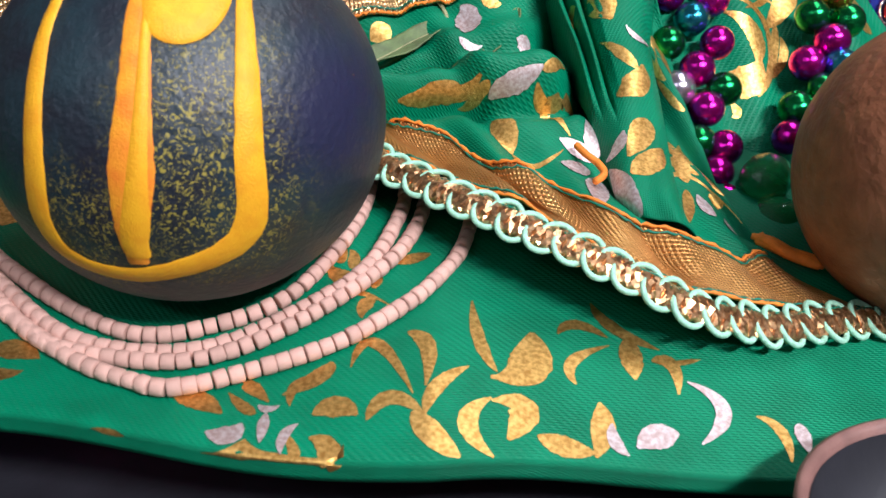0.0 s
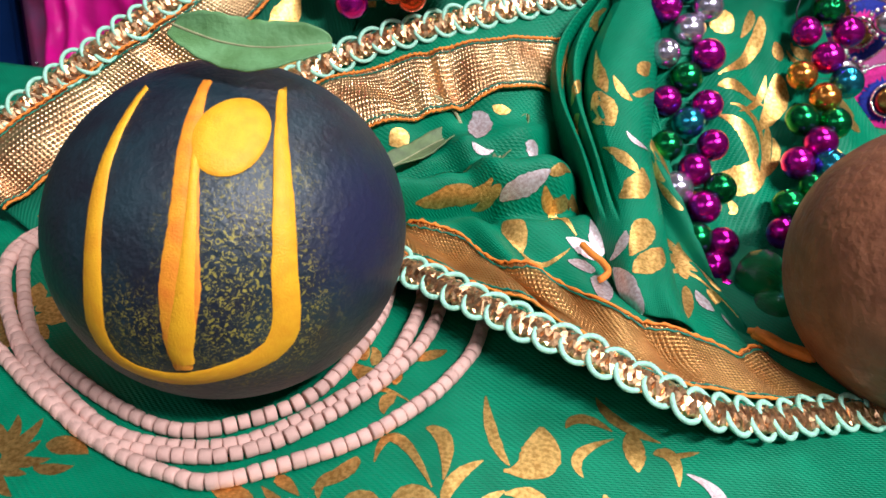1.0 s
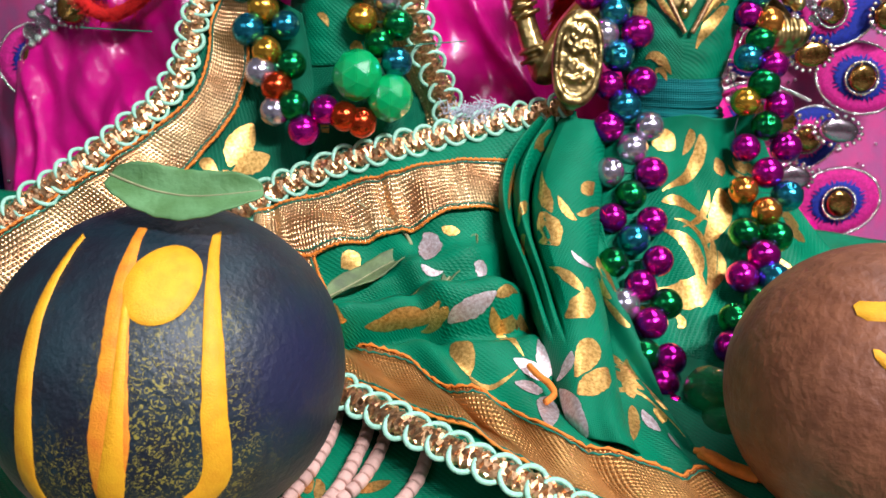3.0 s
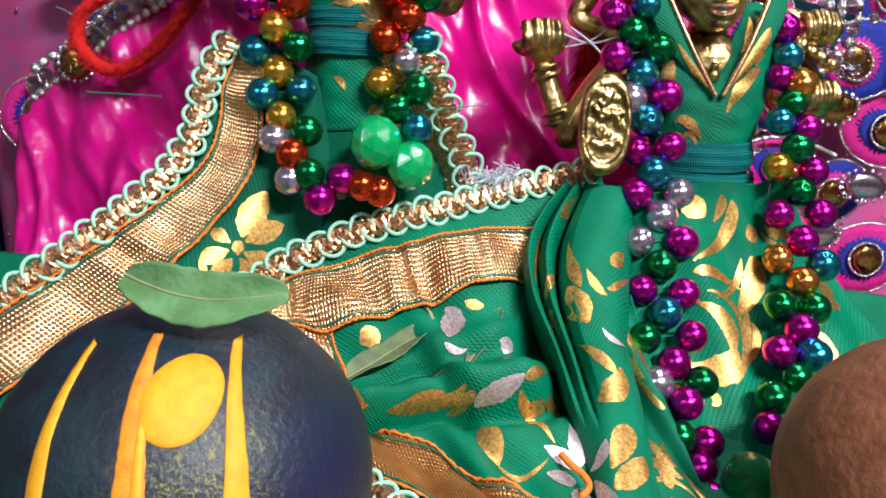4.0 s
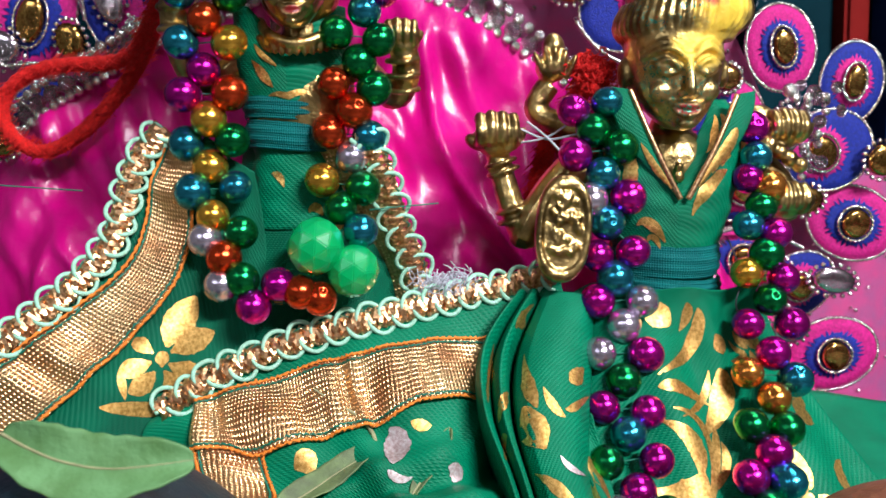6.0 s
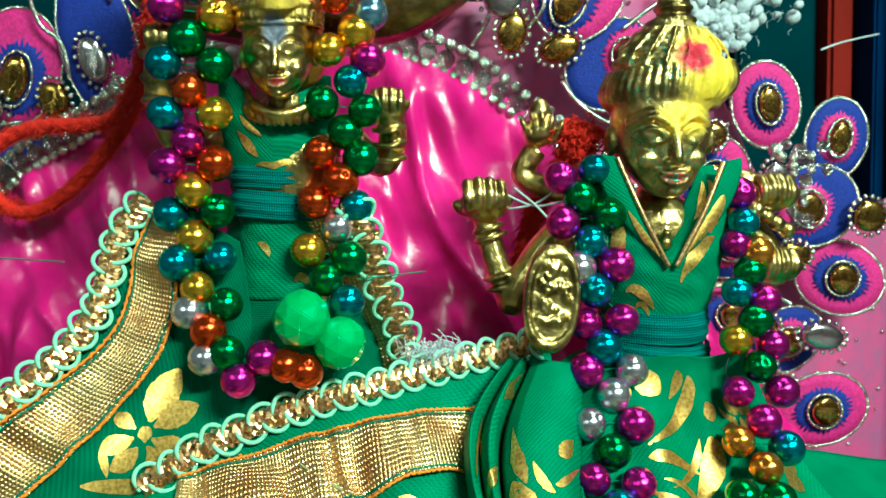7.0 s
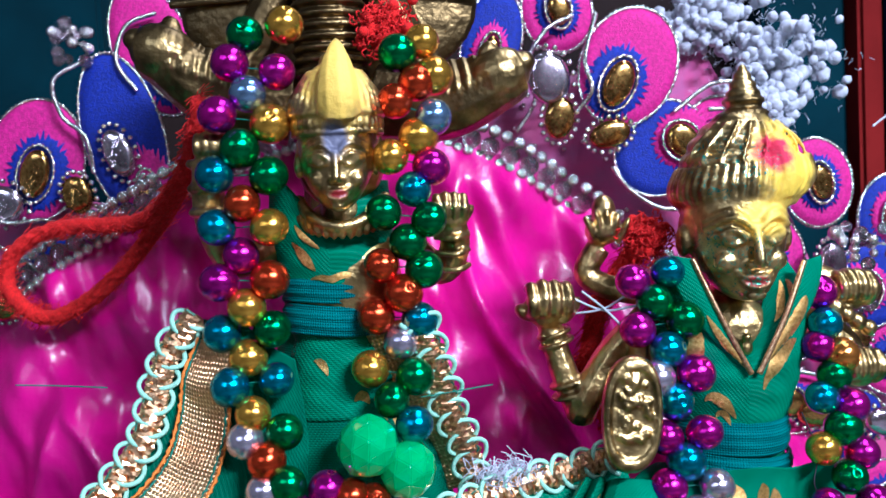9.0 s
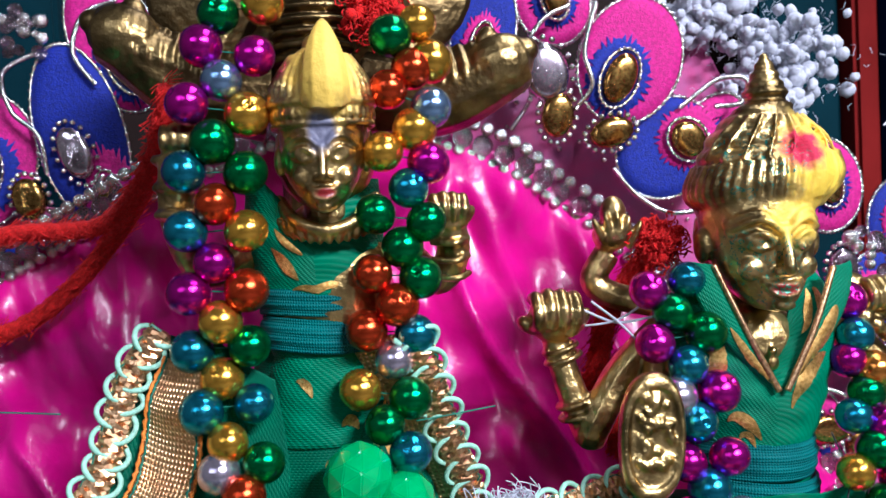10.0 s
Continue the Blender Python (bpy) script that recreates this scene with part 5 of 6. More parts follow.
for nm, m, prof in (("bowl_body", CLAY, ((29.2, 15), (30, 19), (31, 20), (32, 19.5), (32, 18), (30.5, 12), (27, 5), (21, 0.2), (2, 0.2))), ("bowl_inside", SHELF, ((2, 3), (20, 3), (26, 8), (29.1, 15.2), (29.7, 18.2)))):
    bm = bmesh.new()
    rings = [[bm.verts.new(mm(84 + r * math.cos(a), 93.5 + r * math.sin(a), z)) for a in (2 * math.pi * i / 64 for i in range(64))] for r, z in prof]
    for q, w in zip(rings, rings[1:]):
        for i in range(64):
            bm.faces.new((q[i], q[(i + 1) % 64], w[(i + 1) % 64], w[i]))
    bm.faces.new(rings[0] if nm == "bowl_inside" else rings[-1])
    part(nm, bm, m, bowl, "dark inner surface" if nm == "bowl_inside" else "")

# ---------------------------------------------------------------- bead garlands
def bead_mesh(key):
    me = bpy.data.meshes.new("chrome_bead")
    bm = bmesh.new()
    rings = []
    for ang in (84, 79, 74, 66, 54, 40, 26, 13, 0, -13, -26, -40, -54, -66, -76, -84):
        a = radians(ang)
        r = math.cos(a) * (1.0 if ang < 78 else 0.95)
        z = math.sin(a) if ang < 82 else 0.86
        rings.append([bm.verts.new((r * math.cos(t), r * math.sin(t), z)) for t in (2 * math.pi * k / 22 for k in range(22))])
    for q, w in zip(rings, rings[1:]):
        for k in range(22):
            bm.faces.new((q[k], q[(k + 1) % 22], w[(k + 1) % 22], w[k]))
    bm.faces.new(rings[0])
    bm.faces.new(rings[-1])
    bmesh.ops.recalc_face_normals(bm, faces=bm.faces)
    bm.to_mesh(me)
    bm.free()
    me.materials.append(BEADS[key])
    me.polygons.foreach_set("use_smooth", [True] * len(me.polygons))
    return me


BEAD_MESH = {k: bead_mesh(k) for k in BEADS}
BEAD_NAME = {"m": "magenta", "g": "green", "c": "teal blue", "y": "gold", "r": "red-orange", "s": "silver", "l": "light blue", "o": "copper orange"}


def depth_tall(z):
    return float(np.interp(z, (90, 110, 125, 145, 170, 200, 230), (249, 248, 253, 260, 257, 257, 262)))


def depth_small(z):
    return float(np.interp(z, (20, 35, 67, 80, 100, 130, 150, 170), (203, 213, 235, 247, 256, 260, 265, 270)))


def garland(label, beads, depth, off, radius, gems=()):
    lo = min(beads, key=lambda b: b[1])
    th = thing("bead_garland", (lo[0], depth(lo[1]), lo[1]), label, "garland", "bead garlands")
    rnd = random.Random(len(beads))
    pts = []
    for x, z, k in beads:
        r = radius * rnd.uniform(0.93, 1.06)
        p = mm(x, depth(z) + off + rnd.uniform(-0.8, 0.8), z)
        pts.append(p)
        place_part("bead", BEAD_MESH[k], th, Matrix.Translation(p) @ Euler([rnd.uniform(-1.2, 1.2), rnd.uniform(-1.2, 1.2), rnd.uniform(0, 6)]).to_matrix().to_4x4() @ Matrix.Diagonal((r, r, r * rnd.uniform(0.93, 1.0), 1)), BEAD_NAME[k] + " metallic bead")
    bm = bmesh.new()
    tube(bm, spline([p + Vector((0, 0.001, 0)) for p in sorted(pts, key=lambda q: -q.z)], len(pts) * 5), 0.00018, 5)
    part("string", bm, DKTHREAD, th)
    for c, r, m in gems:
        bm = bmesh.new()
        bmesh.ops.create_icosphere(bm, subdivisions=2, radius=1, matrix=Matrix.Translation(mm(*c)) @ Euler((0.3, 0.5, 0.2)).to_matrix().to_4x4() @ Matrix.Diagonal((r * 0.001, r * 0.001, r * 0.00108, 1)))
        bmesh.ops.dissolve_limit(bm, angle_limit=0.30, verts=bm.verts, edges=bm.edges)
        bmesh.ops.bevel(bm, geom=bm.edges[:], offset=0.00025, segments=2, affect="EDGES")
        part("faceted_bead", bm, m, th, "large faceted jade green bead", smooth=False)
    return th


garland("double string of coloured metallic beads on the tall idol", [(-29.8, 211.0, 'm'), (-37.1, 206.0, 'l'), (-44.3, 201.1, 'm'), (-32.0, 198.6, 'y'), (-39.5, 192.8, 'g'), (-45.8, 186.9, 'c'), (-33.0, 186.1, 'g'), (-39.7, 179.7, 'r'), (-46.3, 174.2, 'c'), (-33.5, 173.7, 'y'), (-40.9, 167.2, 'm'), (-46.6, 160.8, 'm'), (-34.3, 160.9, 'r'), (-40.3, 154.3, 'y'), (-47.0, 148.0, 'c'), (-34.5, 148.7, 'g'), (-40.9, 141.7, 'y'), (-45.2, 135.3, 'c'), (-34.1, 136.3, 'c'), (-39.7, 128.9, 'y'), (-41.7, 122.8, 's'), (-32.2, 124.6, 'g'), (-36.5, 118.2, 'r'), (-37.5, 111.3, 's'), (-31.8, 112.8, 'g'), (-29.2, 105.5, 'm'), (-22.4, 111.3, 'm'), (-16.9, 109.2, 'r'), (-12.0, 107.1, 'r'), (-41.1, 213.7, 'm'), (-37.3, 220.7, 'g'), (-27.6, 222.5, 'y')], depth_tall, 0, 0.0048, (((-12.5, 248, 121), 7.4, GEM), ((-3.2, 250.5, 114), 6.9, GEM)))
garland("coloured metallic bead string over the tall idol's other shoulder", [(8.1, 208.7, 'y'), (3.7, 207.0, 'r'), (-1.7, 202.7, 'r'), (7.4, 198.4, 'l'), (3.6, 193.9, 'y'), (-3.5, 189.3, 'y'), (6.3, 186.5, 'm'), (1.7, 181.2, 'c'), (-5.8, 175.9, 'g'), (5.2, 173.7, 'g'), (-0.2, 168.4, 'g'), (-7.1, 162.9, 'r'), (3.5, 161.4, 'g'), (-1.9, 155.7, 'r'), (-9.0, 150.3, 'r'), (1.8, 148.7, 'c'), (-3.2, 143.3, 's'), (-11.1, 137.5, 'y'), (-0.2, 135.2, 'g'), (-6.2, 130.1, 'g'), (-1.0, 124.2, 'c'), (-0.5, 214.5, 'g'), (5.5, 217.3, 'y')], depth_tall, 0, 0.0047)
garland("magenta, teal and silver bead string over the small idol's lap", [(67.2, 156.7, 'c'), (57.9, 154.7, 'm'), (62.9, 149.1, 'g'), (70.3, 144.3, 'g'), (57.7, 142.5, 'm'), (65.0, 137.2, 'c'), (71.9, 130.9, 'm'), (61.3, 130.3, 's'), (65.9, 124.1, 'c'), (72.6, 116.2, 'm'), (62.8, 115.2, 'm'), (67.5, 109.0, 'c'), (62.6, 102.9, 'm'), (74.7, 102.7, 's'), (69.4, 96.3, 's'), (61.9, 89.8, 's'), (74.4, 89.1, 'm'), (67.8, 83.0, 'g'), (61.5, 76.9, 'm'), (73.1, 75.7, 'm'), (67.1, 71.2, 'c'), (60.3, 65.6, 'g'), (73.2, 65.6, 'm'), (67.3, 59.6, 'm'), (61.9, 54.8, 's'), (74.1, 54.8, 'g'), (69.0, 50.4, 'm'), (66.3, 42.9, 'g'), (72.9, 41.7, 'm'), (70.2, 36.3, 'm'), (72.0, 29.8, 'm')], depth_small, 0, 0.0049, (((81, 208, 36), 6.6, DARKGEM), ((82, 202, 27), 6.6, DARKGEM)))
garland("magenta, green and gold bead string beside the small idol", [(108.9, 149.0, 'm'), (109.2, 140.7, 'c'), (106.8, 135.0, 'm'), (112.6, 132.4, 'o'), (110.0, 127.3, 'g'), (106.1, 122.0, 'c'), (113.5, 119.6, 'm'), (110.7, 114.1, 'g'), (105.2, 108.9, 'y'), (115.5, 107.2, 'm'), (111.4, 101.5, 'g'), (104.7, 95.1, 'm'), (117.2, 94.7, 'm'), (110.3, 87.7, 'm'), (102.8, 82.8, 'o'), (115.8, 80.7, 'c'), (108.5, 76.8, 'o'), (100.5, 71.3, 'g'), (109.9, 70.1, 'g'), (104.7, 65.5, 'm'), (97.8, 60.1, 'm'), (106.8, 59.3, 'c'), (101.2, 54.1, 'g'), (93.8, 49.5, 'g'), (106.3, 59.9, 'c'), (93.8, 49.3, 'g'), (91.1, 43.0, 'm')], depth_small, 4, 0.0047)

# ---------------------------------------------------------------- brass idols, each one plain cast shape
def cast(name, bm, material, voxel, label):
    ob = part(name, bm, material)
    r = ob.modifiers.new("fuse", "REMESH")
    r.mode, r.voxel_size, r.use_smooth_shade = "VOXEL", voxel * 0.001, True
    s = ob.modifiers.new("worn", "SMOOTH")
    s.factor, s.iterations = 0.5, 1
    return tagged(ob, label, "statue")


def rod(bm, pts, r, taper=None, sides=10):
    tube(bm, spline([mm(*p) for p in pts], max(8, len(pts) * 6)), r * 0.001, sides, taper)


def face(bm, c, w, h, turn):
    """A tapering head with arched brows, lidded eyes, long nose and smiling lips: centre, half width, half height in mm, turn in degrees."""
    ct, st = math.cos(radians(turn)), math.sin(radians(turn))
    zs = (-1.04, -1.0, -0.88, -0.7, -0.45, -0.2, 0.1, 0.4, 0.7, 0.95)
    wide = (0.06, 0.26, 0.44, 0.62, 0.80, 0.92, 0.99, 1.0, 0.97, 0.85)
    deep = (0.10, 0.40, 0.58, 0.70, 0.80, 0.88, 0.94, 0.97, 0.94, 0.8)
    front = (0.72, 0.86, 0.93, 0.95, 0.95, 0.95, 0.96, 0.98, 0.95, 0.85)

    def world(x, z, y):
        x, y = x * w, y * w
        return (c[0] + ct * x - st * y, c[1] + st * x + ct * y, c[2] + z * h)

    def at(x, z, out=0.0):
        rx, ry, fr = (float(np.interp(z, zs, t)) for t in (wide, deep, front))
        k = math.sqrt(max(0.0, 1 - min(1, abs(x) / rx) ** 2))
        return world(x, z, -fr + ry * (1 - k) - out)
    rings = []
    for z, rx, ry, fr in zip(zs, wide, deep, front):
        rings.append([bm.verts.new(mm(*world(rx * math.sin(a), z, -fr + ry - ry * math.cos(a)))) for a in (2 * math.pi * i / 28 for i in range(28))])
    for q, k in zip(rings, rings[1:]):
        for i in range(28):
            bm.faces.new((q[i], q[(i + 1) % 28], k[(i + 1) % 28], k[i]))
    bm.faces.new(rings[0])
    bm.faces.new(rings[-1])
    for s in (-1, 1):
        ball(bm, at(0.43 * s, 0.05, -0.03), (w * 0.23, w * 0.13, h * 0.115), (0, -6 * s, turn))
        rod(bm, [at(0.16 * s, 0.0, 0.03), at(0.30 * s, 0.13, 0.10), at(0.48 * s, 0.165, 0.09), at(0.76 * s, 0.06, 0.05)], w * 0.052)
        rod(bm, [at(0.17 * s, 0.0, 0.03), at(0.43 * s, -0.075, 0.06), at(0.74 * s, 0.05, 0.05)], w * 0.04)
        rod(bm, [at(0.10 * s, 0.20, 0.06), at(0.26 * s, 0.33, 0.08), at(0.50 * s, 0.36, 0.07), at(0.84 * s, 0.20, 0.03)], w * 0.062)
        rod(bm, [at(0.16 * s, 0.33, 0.04), at(0.34 * s, 0.46, 0.05), at(0.56 * s, 0.47, 0.04), at(0.86 * s, 0.31, 0.02)], w * 0.042)
        ball(bm, at(0.46 * s, -0.36, -0.08), (w * 0.25, w * 0.17, h * 0.19), (0, 0, turn))
        ball(bm, at(0.13 * s, -0.41, 0.08), (w * 0.095, w * 0.10, h * 0.06))
        ball(bm, world(1.02 * s, -0.02, 0.0), (w * 0.13, w * 0.24, h * 0.28), (0, 0, turn))
        rod(bm, [at(0.0, -0.62, 0.09), at(0.20 * s, -0.60, 0.08), at(0.36 * s, -0.54, 0.02)], w * 0.062, lambda u: 1.1 - 0.5 * u)
        rod(bm, [at(0.0, -0.79, 0.08), at(0.20 * s, -0.74, 0.07), at(0.36 * s, -0.56, 0.02)], w * 0.066, lambda u: 1.15 - 0.6 * u)
    rod(bm, [at(0, 0.26, 0.03), at(0, 0.05, 0.09), at(0, -0.20, 0.17), at(0, -0.37, 0.20)], w * 0.095, lambda u: 0.75 + 0.45 * u)
    ball(bm, at(0, -0.40, 0.15), (w * 0.12, w * 0.12, h * 0.075), (0, 0, turn))
    ball(bm, at(0, -0.92, 0.0), (w * 0.20, w * 0.13, h * 0.09), (0, 0, turn))


def ridged_ring(bm, c, rx, ry, r, n, tall=1.0):
    """A crown band made of upright lobes."""
    for i in range(n):
        a = 2 * math.pi * i / n
        ball(bm, (c[0] + rx * math.cos(a), c[1] + ry * math.sin(a), c[2]), (r, r, r * tall), seg=8)


def fist(bm, c, s, turn=0):
    ball(bm, c, (3.6 * s, 3.2 * s, 3.6 * s))
    for k in range(4):
        x = c[0] - 2.7 * s + 1.8 * s * k
        drop = 0.35 * s * abs(k - 1.3)
        rod(bm, [(x, c[1] + 0.6 * s, c[2] + 3.2 * s - drop), (x, c[1] - 1.8 * s, c[2] + 3.5 * s - drop), (x, c[1] - 3.4 * s, c[2] + 1.8 * s - drop), (x, c[1] - 3.1 * s, c[2] - 0.4 * s), (x, c[1] - 1.4 * s, c[2] - 1.0 * s)], 0.98 * s)
    ball(bm, (c[0] + 3.0 * s, c[1] - 2.2 * s, c[2] - 0.6 * s), (1.2 * s, 1.2 * s, 2.6 * s), (0, 40, 0), 10)


bm = bmesh.new()
ball(bm, (-16, 262, 194), (9.6, 8.6, 9), seg=28)
face(bm, (-16.4, 258, 188.4), 9.2, 11.2, 0)
ball(bm, (-16, 266, 190), (11.5, 8, 13))
ridged_ring(bm, (-16, 259, 197.6), 10.8, 10.4, 0.85, 38, 2.0)
rod(bm, [(-16 + 11.4 * math.cos(a), 259 + 10.8 * math.sin(a), 200.0) for a in (2 * math.pi * k / 20 for k in range(21))], 0.8)
rod(bm, [(-16 + 10.8 * math.cos(a), 259 + 10.4 * math.sin(a), 195.4) for a in (2 * math.pi * k / 20 for k in range(21))], 0.6)
for k, (z, r) in enumerate(((200.5, 11.0), (203.5, 10.2), (206.5, 8.6), (209.5, 6.4), (212.5, 3.8))):
    ball(bm, (-16, 259, z), (r, r * 0.95, 3.4), seg=20)
rod(bm, [(-15, 249.4, 199.5), (-15, 248.0, 203.5), (-15, 248.6, 208), (-15, 251, 213), (-15, 253.5, 217.5)], 5.4, lambda u: max(0.12, 1.0 - 0.25 * u - 0.70 * u ** 3))
for k in range(18):
    a = math.pi * (1.02 + 0.96 * k / 17)
    rod(bm, [(-16 + 11.3 * math.cos(a), 259 + 10.8 * math.sin(a), 200.5), (-16 + 10.6 * math.cos(a), 259 + 10.2 * math.sin(a), 204.5), (-16 + 6.5 * math.cos(a), 259 + 6.5 * math.sin(a), 210.5)], 0.62, sides=6)
ball(bm, (-16, 266, 176), (5.6, 5.6, 7))
for k in range(13):
    a = math.pi * (1.12 + 0.76 * k / 12)
    ball(bm, (-16 + 11 * math.cos(a), 266 + 11 * math.sin(a), 175.5 + 3.5 * math.sin(a)), (1.0, 1.2, 2.3), (0, 30 * math.cos(a), 0), 8)
rod(bm, [(-27, 266, 180), (-23, 257.5, 175.5), (-16, 254.5, 173), (-9, 257.5, 175.5), (-5, 266, 180)], 1.5)
ball(bm, (-17, 270, 160), (15, 10, 20))
ball(bm, (-18, 278, 115), (16, 10, 36))
ball(bm, (-18, 280, 80), (20, 14, 14))
rod(bm, [(-2, 270, 170), (8, 272, 160), (12, 268, 166), (11, 266, 174)], 4.0)
fist(bm, (11, 266, 175), 1.25)
for k in range(4):
    rod(bm, [(6.5, 264.5, 161 + 4 * k), (12, 262.5, 160.5 + 4 * k), (15.5, 266, 161.5 + 4 * k)], 0.9, sides=6)
rod(bm, [(-32, 270, 170), (-44, 270, 165), (-49, 266, 176), (-48, 262, 190)], 4.2)
for k in range(3):
    rod(bm, [(-53, 263, 178 + 6 * k), (-48, 259, 178 + 6 * k), (-43, 263, 178 + 6 * k)], 1.2)
fist(bm, (-47, 262, 193), 1.1)
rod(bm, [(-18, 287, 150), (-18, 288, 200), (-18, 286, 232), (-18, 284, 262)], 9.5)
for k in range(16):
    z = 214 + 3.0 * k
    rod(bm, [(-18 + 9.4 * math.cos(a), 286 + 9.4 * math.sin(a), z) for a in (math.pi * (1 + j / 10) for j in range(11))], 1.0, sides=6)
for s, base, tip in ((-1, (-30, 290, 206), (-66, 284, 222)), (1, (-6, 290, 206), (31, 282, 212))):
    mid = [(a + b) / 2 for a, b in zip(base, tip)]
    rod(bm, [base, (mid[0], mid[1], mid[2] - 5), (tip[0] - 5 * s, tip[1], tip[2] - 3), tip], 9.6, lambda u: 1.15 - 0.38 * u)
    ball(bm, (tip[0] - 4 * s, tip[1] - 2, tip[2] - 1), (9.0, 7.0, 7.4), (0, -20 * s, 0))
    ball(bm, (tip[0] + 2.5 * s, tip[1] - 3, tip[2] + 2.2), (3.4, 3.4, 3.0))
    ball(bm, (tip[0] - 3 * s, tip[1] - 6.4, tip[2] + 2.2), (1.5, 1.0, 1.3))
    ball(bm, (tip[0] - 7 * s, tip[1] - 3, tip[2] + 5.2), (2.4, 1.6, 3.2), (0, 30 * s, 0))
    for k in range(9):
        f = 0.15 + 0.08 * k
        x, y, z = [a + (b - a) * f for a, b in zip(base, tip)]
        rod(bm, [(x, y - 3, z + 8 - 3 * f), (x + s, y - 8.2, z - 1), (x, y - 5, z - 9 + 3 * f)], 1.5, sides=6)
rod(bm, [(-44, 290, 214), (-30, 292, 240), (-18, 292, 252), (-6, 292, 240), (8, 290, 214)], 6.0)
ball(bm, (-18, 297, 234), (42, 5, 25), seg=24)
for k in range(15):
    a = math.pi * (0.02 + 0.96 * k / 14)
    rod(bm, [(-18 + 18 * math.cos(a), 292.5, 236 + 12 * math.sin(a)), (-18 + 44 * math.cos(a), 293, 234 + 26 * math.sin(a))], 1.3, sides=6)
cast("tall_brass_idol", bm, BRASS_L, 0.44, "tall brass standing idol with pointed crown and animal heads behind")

bm = bmesh.new()
FT = 9
ball(bm, (87, 273, 170), (13.2, 11.6, 10), seg=28)
face(bm, (86.2, 269.2, 164.6), 13.6, 15.4, 2)
ball(bm, (88, 278, 166), (14, 9.5, 14))
# turban: a rolled, ribbed rim, a domed cap with folds and a turned finial
for k in range(44):
    a = 2 * math.pi * k / 44
    ca, sa = math.cos(a), math.sin(a)
    rod(bm, [(88.5 + 14.2 * ca, 271.5 + 13.4 * sa, 173.6 + 0.8 * ca), (89 + 17.6 * ca, 271.5 + 15.0 * sa, 176.5 + 1.2 * ca), (89.5 + 18.4 * ca, 271.5 + 15.4 * sa, 180 + 1.4 * ca), (90 + 16.6 * ca, 271.5 + 14.2 * sa, 184.5 + 1.4 * ca)], 1.15, sides=6)
rod(bm, [(88.3 + 14.2 * math.cos(a), 271.5 + 13.2 * math.sin(a), 173.2 + 0.8 * math.cos(a)) for a in (2 * math.pi * k / 24 for k in range(25))], 1.3)
for z, rx, ry, rz in ((179.5, 17.4, 14.6, 5), (184, 16.6, 14.0, 5.5), (188, 14.4, 12.4, 5.5), (191.5, 11.4, 10.2, 5), (194.5, 8.0, 7.6, 4)):
    ball(bm, (90, 271.5, z), (rx, ry, rz), (0, 4, 0), 26)
for k in range(9):
    a = math.pi * (1.08 + 0.84 * k / 8)
    rod(bm, [(90 + 16.8 * math.cos(a), 271.5 + 14.4 * math.sin(a), 184.5), (90 + 14.6 * math.cos(a + 0.10), 271.5 + 12.8 * math.sin(a + 0.10), 189.5), (90 + 9.0 * math.cos(a + 0.25), 271.5 + 8.6 * math.sin(a + 0.25), 195)], 0.45, sides=6)
rod(bm, [(95, 260.8, 176), (95.6, 259.4, 181), (95.2, 260.6, 186), (94.4, 263, 190.5)], 4.6, lambda u: 0.85 + 0.25 * math.sin(math.pi * u) - 0.35 * u)
for z, r in ((197.2, 6.6), (199.0, 4.8), (200.6, 5.6), (202.6, 4.6), (204.8, 3.6), (207.0, 2.4), (208.6, 1.3)):
    ball(bm, (91, 272, z), (r, r, 1.8), seg=18)
ball(bm, (87.5, 275.5, 147), (6.4, 6, 10))
ball(bm, (87, 273, 138), (12, 8.5, 12))
ball(bm, (86.6, 263.6, 136), (1.7, 1.0, 2.0))
ball(bm, (86.6, 263.2, 138.8), (1.1, 0.8, 1.1))
ball(bm, (85, 278, 112), (15, 9, 24))
ball(bm, (88, 276, 78), (30, 14, 20))
rod(bm, [(66, 274, 146), (54, 276, 134), (46, 275, 122), (45, 277, 118)], 4.4)
rod(bm, [(45, 277, 119), (41, 278, 130), (38, 280, 142), (37, 280, 146)], 4.0, lambda u: 1.05 - 0.25 * u)
fist(bm, (37.5, 279, 148), 1.75)
for cz, rr in ((124, 4.7), (127, 4.5), (138, 4.2), (140.5, 4.0)):
    cx = 43.6 - (cz - 121) * 0.25
    rod(bm, [(cx + rr * math.cos(a), 278 + rr * math.sin(a), cz + 0.3 * rr * math.cos(a)) for a in (2 * math.pi * k / 16 for k in range(17))], 0.8, sides=6)
ball(bm, (31.5, 279, 146.5), (3.5, 3, 2.2), (0, 30, 0))
rod(bm, [(64, 278, 150), (55, 284, 152), (50, 286, 156), (54, 286, 163)], 3.6)
ball(bm, (55, 284, 168), (5.4, 5, 4.6), (0, -20, 0))
ball(bm, (55, 283, 173), (3.4, 3.4, 4.6))
for k in range(5):
    ball(bm, (50.5 + 2.3 * k, 280.4, 168.5 + 1.4 * math.sin(k)), (1.1, 1.6, 4.2), (10, -25 + 12 * k, 0), 8)
rod(bm, [(62, 272, 138), (56, 268, 120), (52, 262, 112), (52, 256, 114)], 4.0)
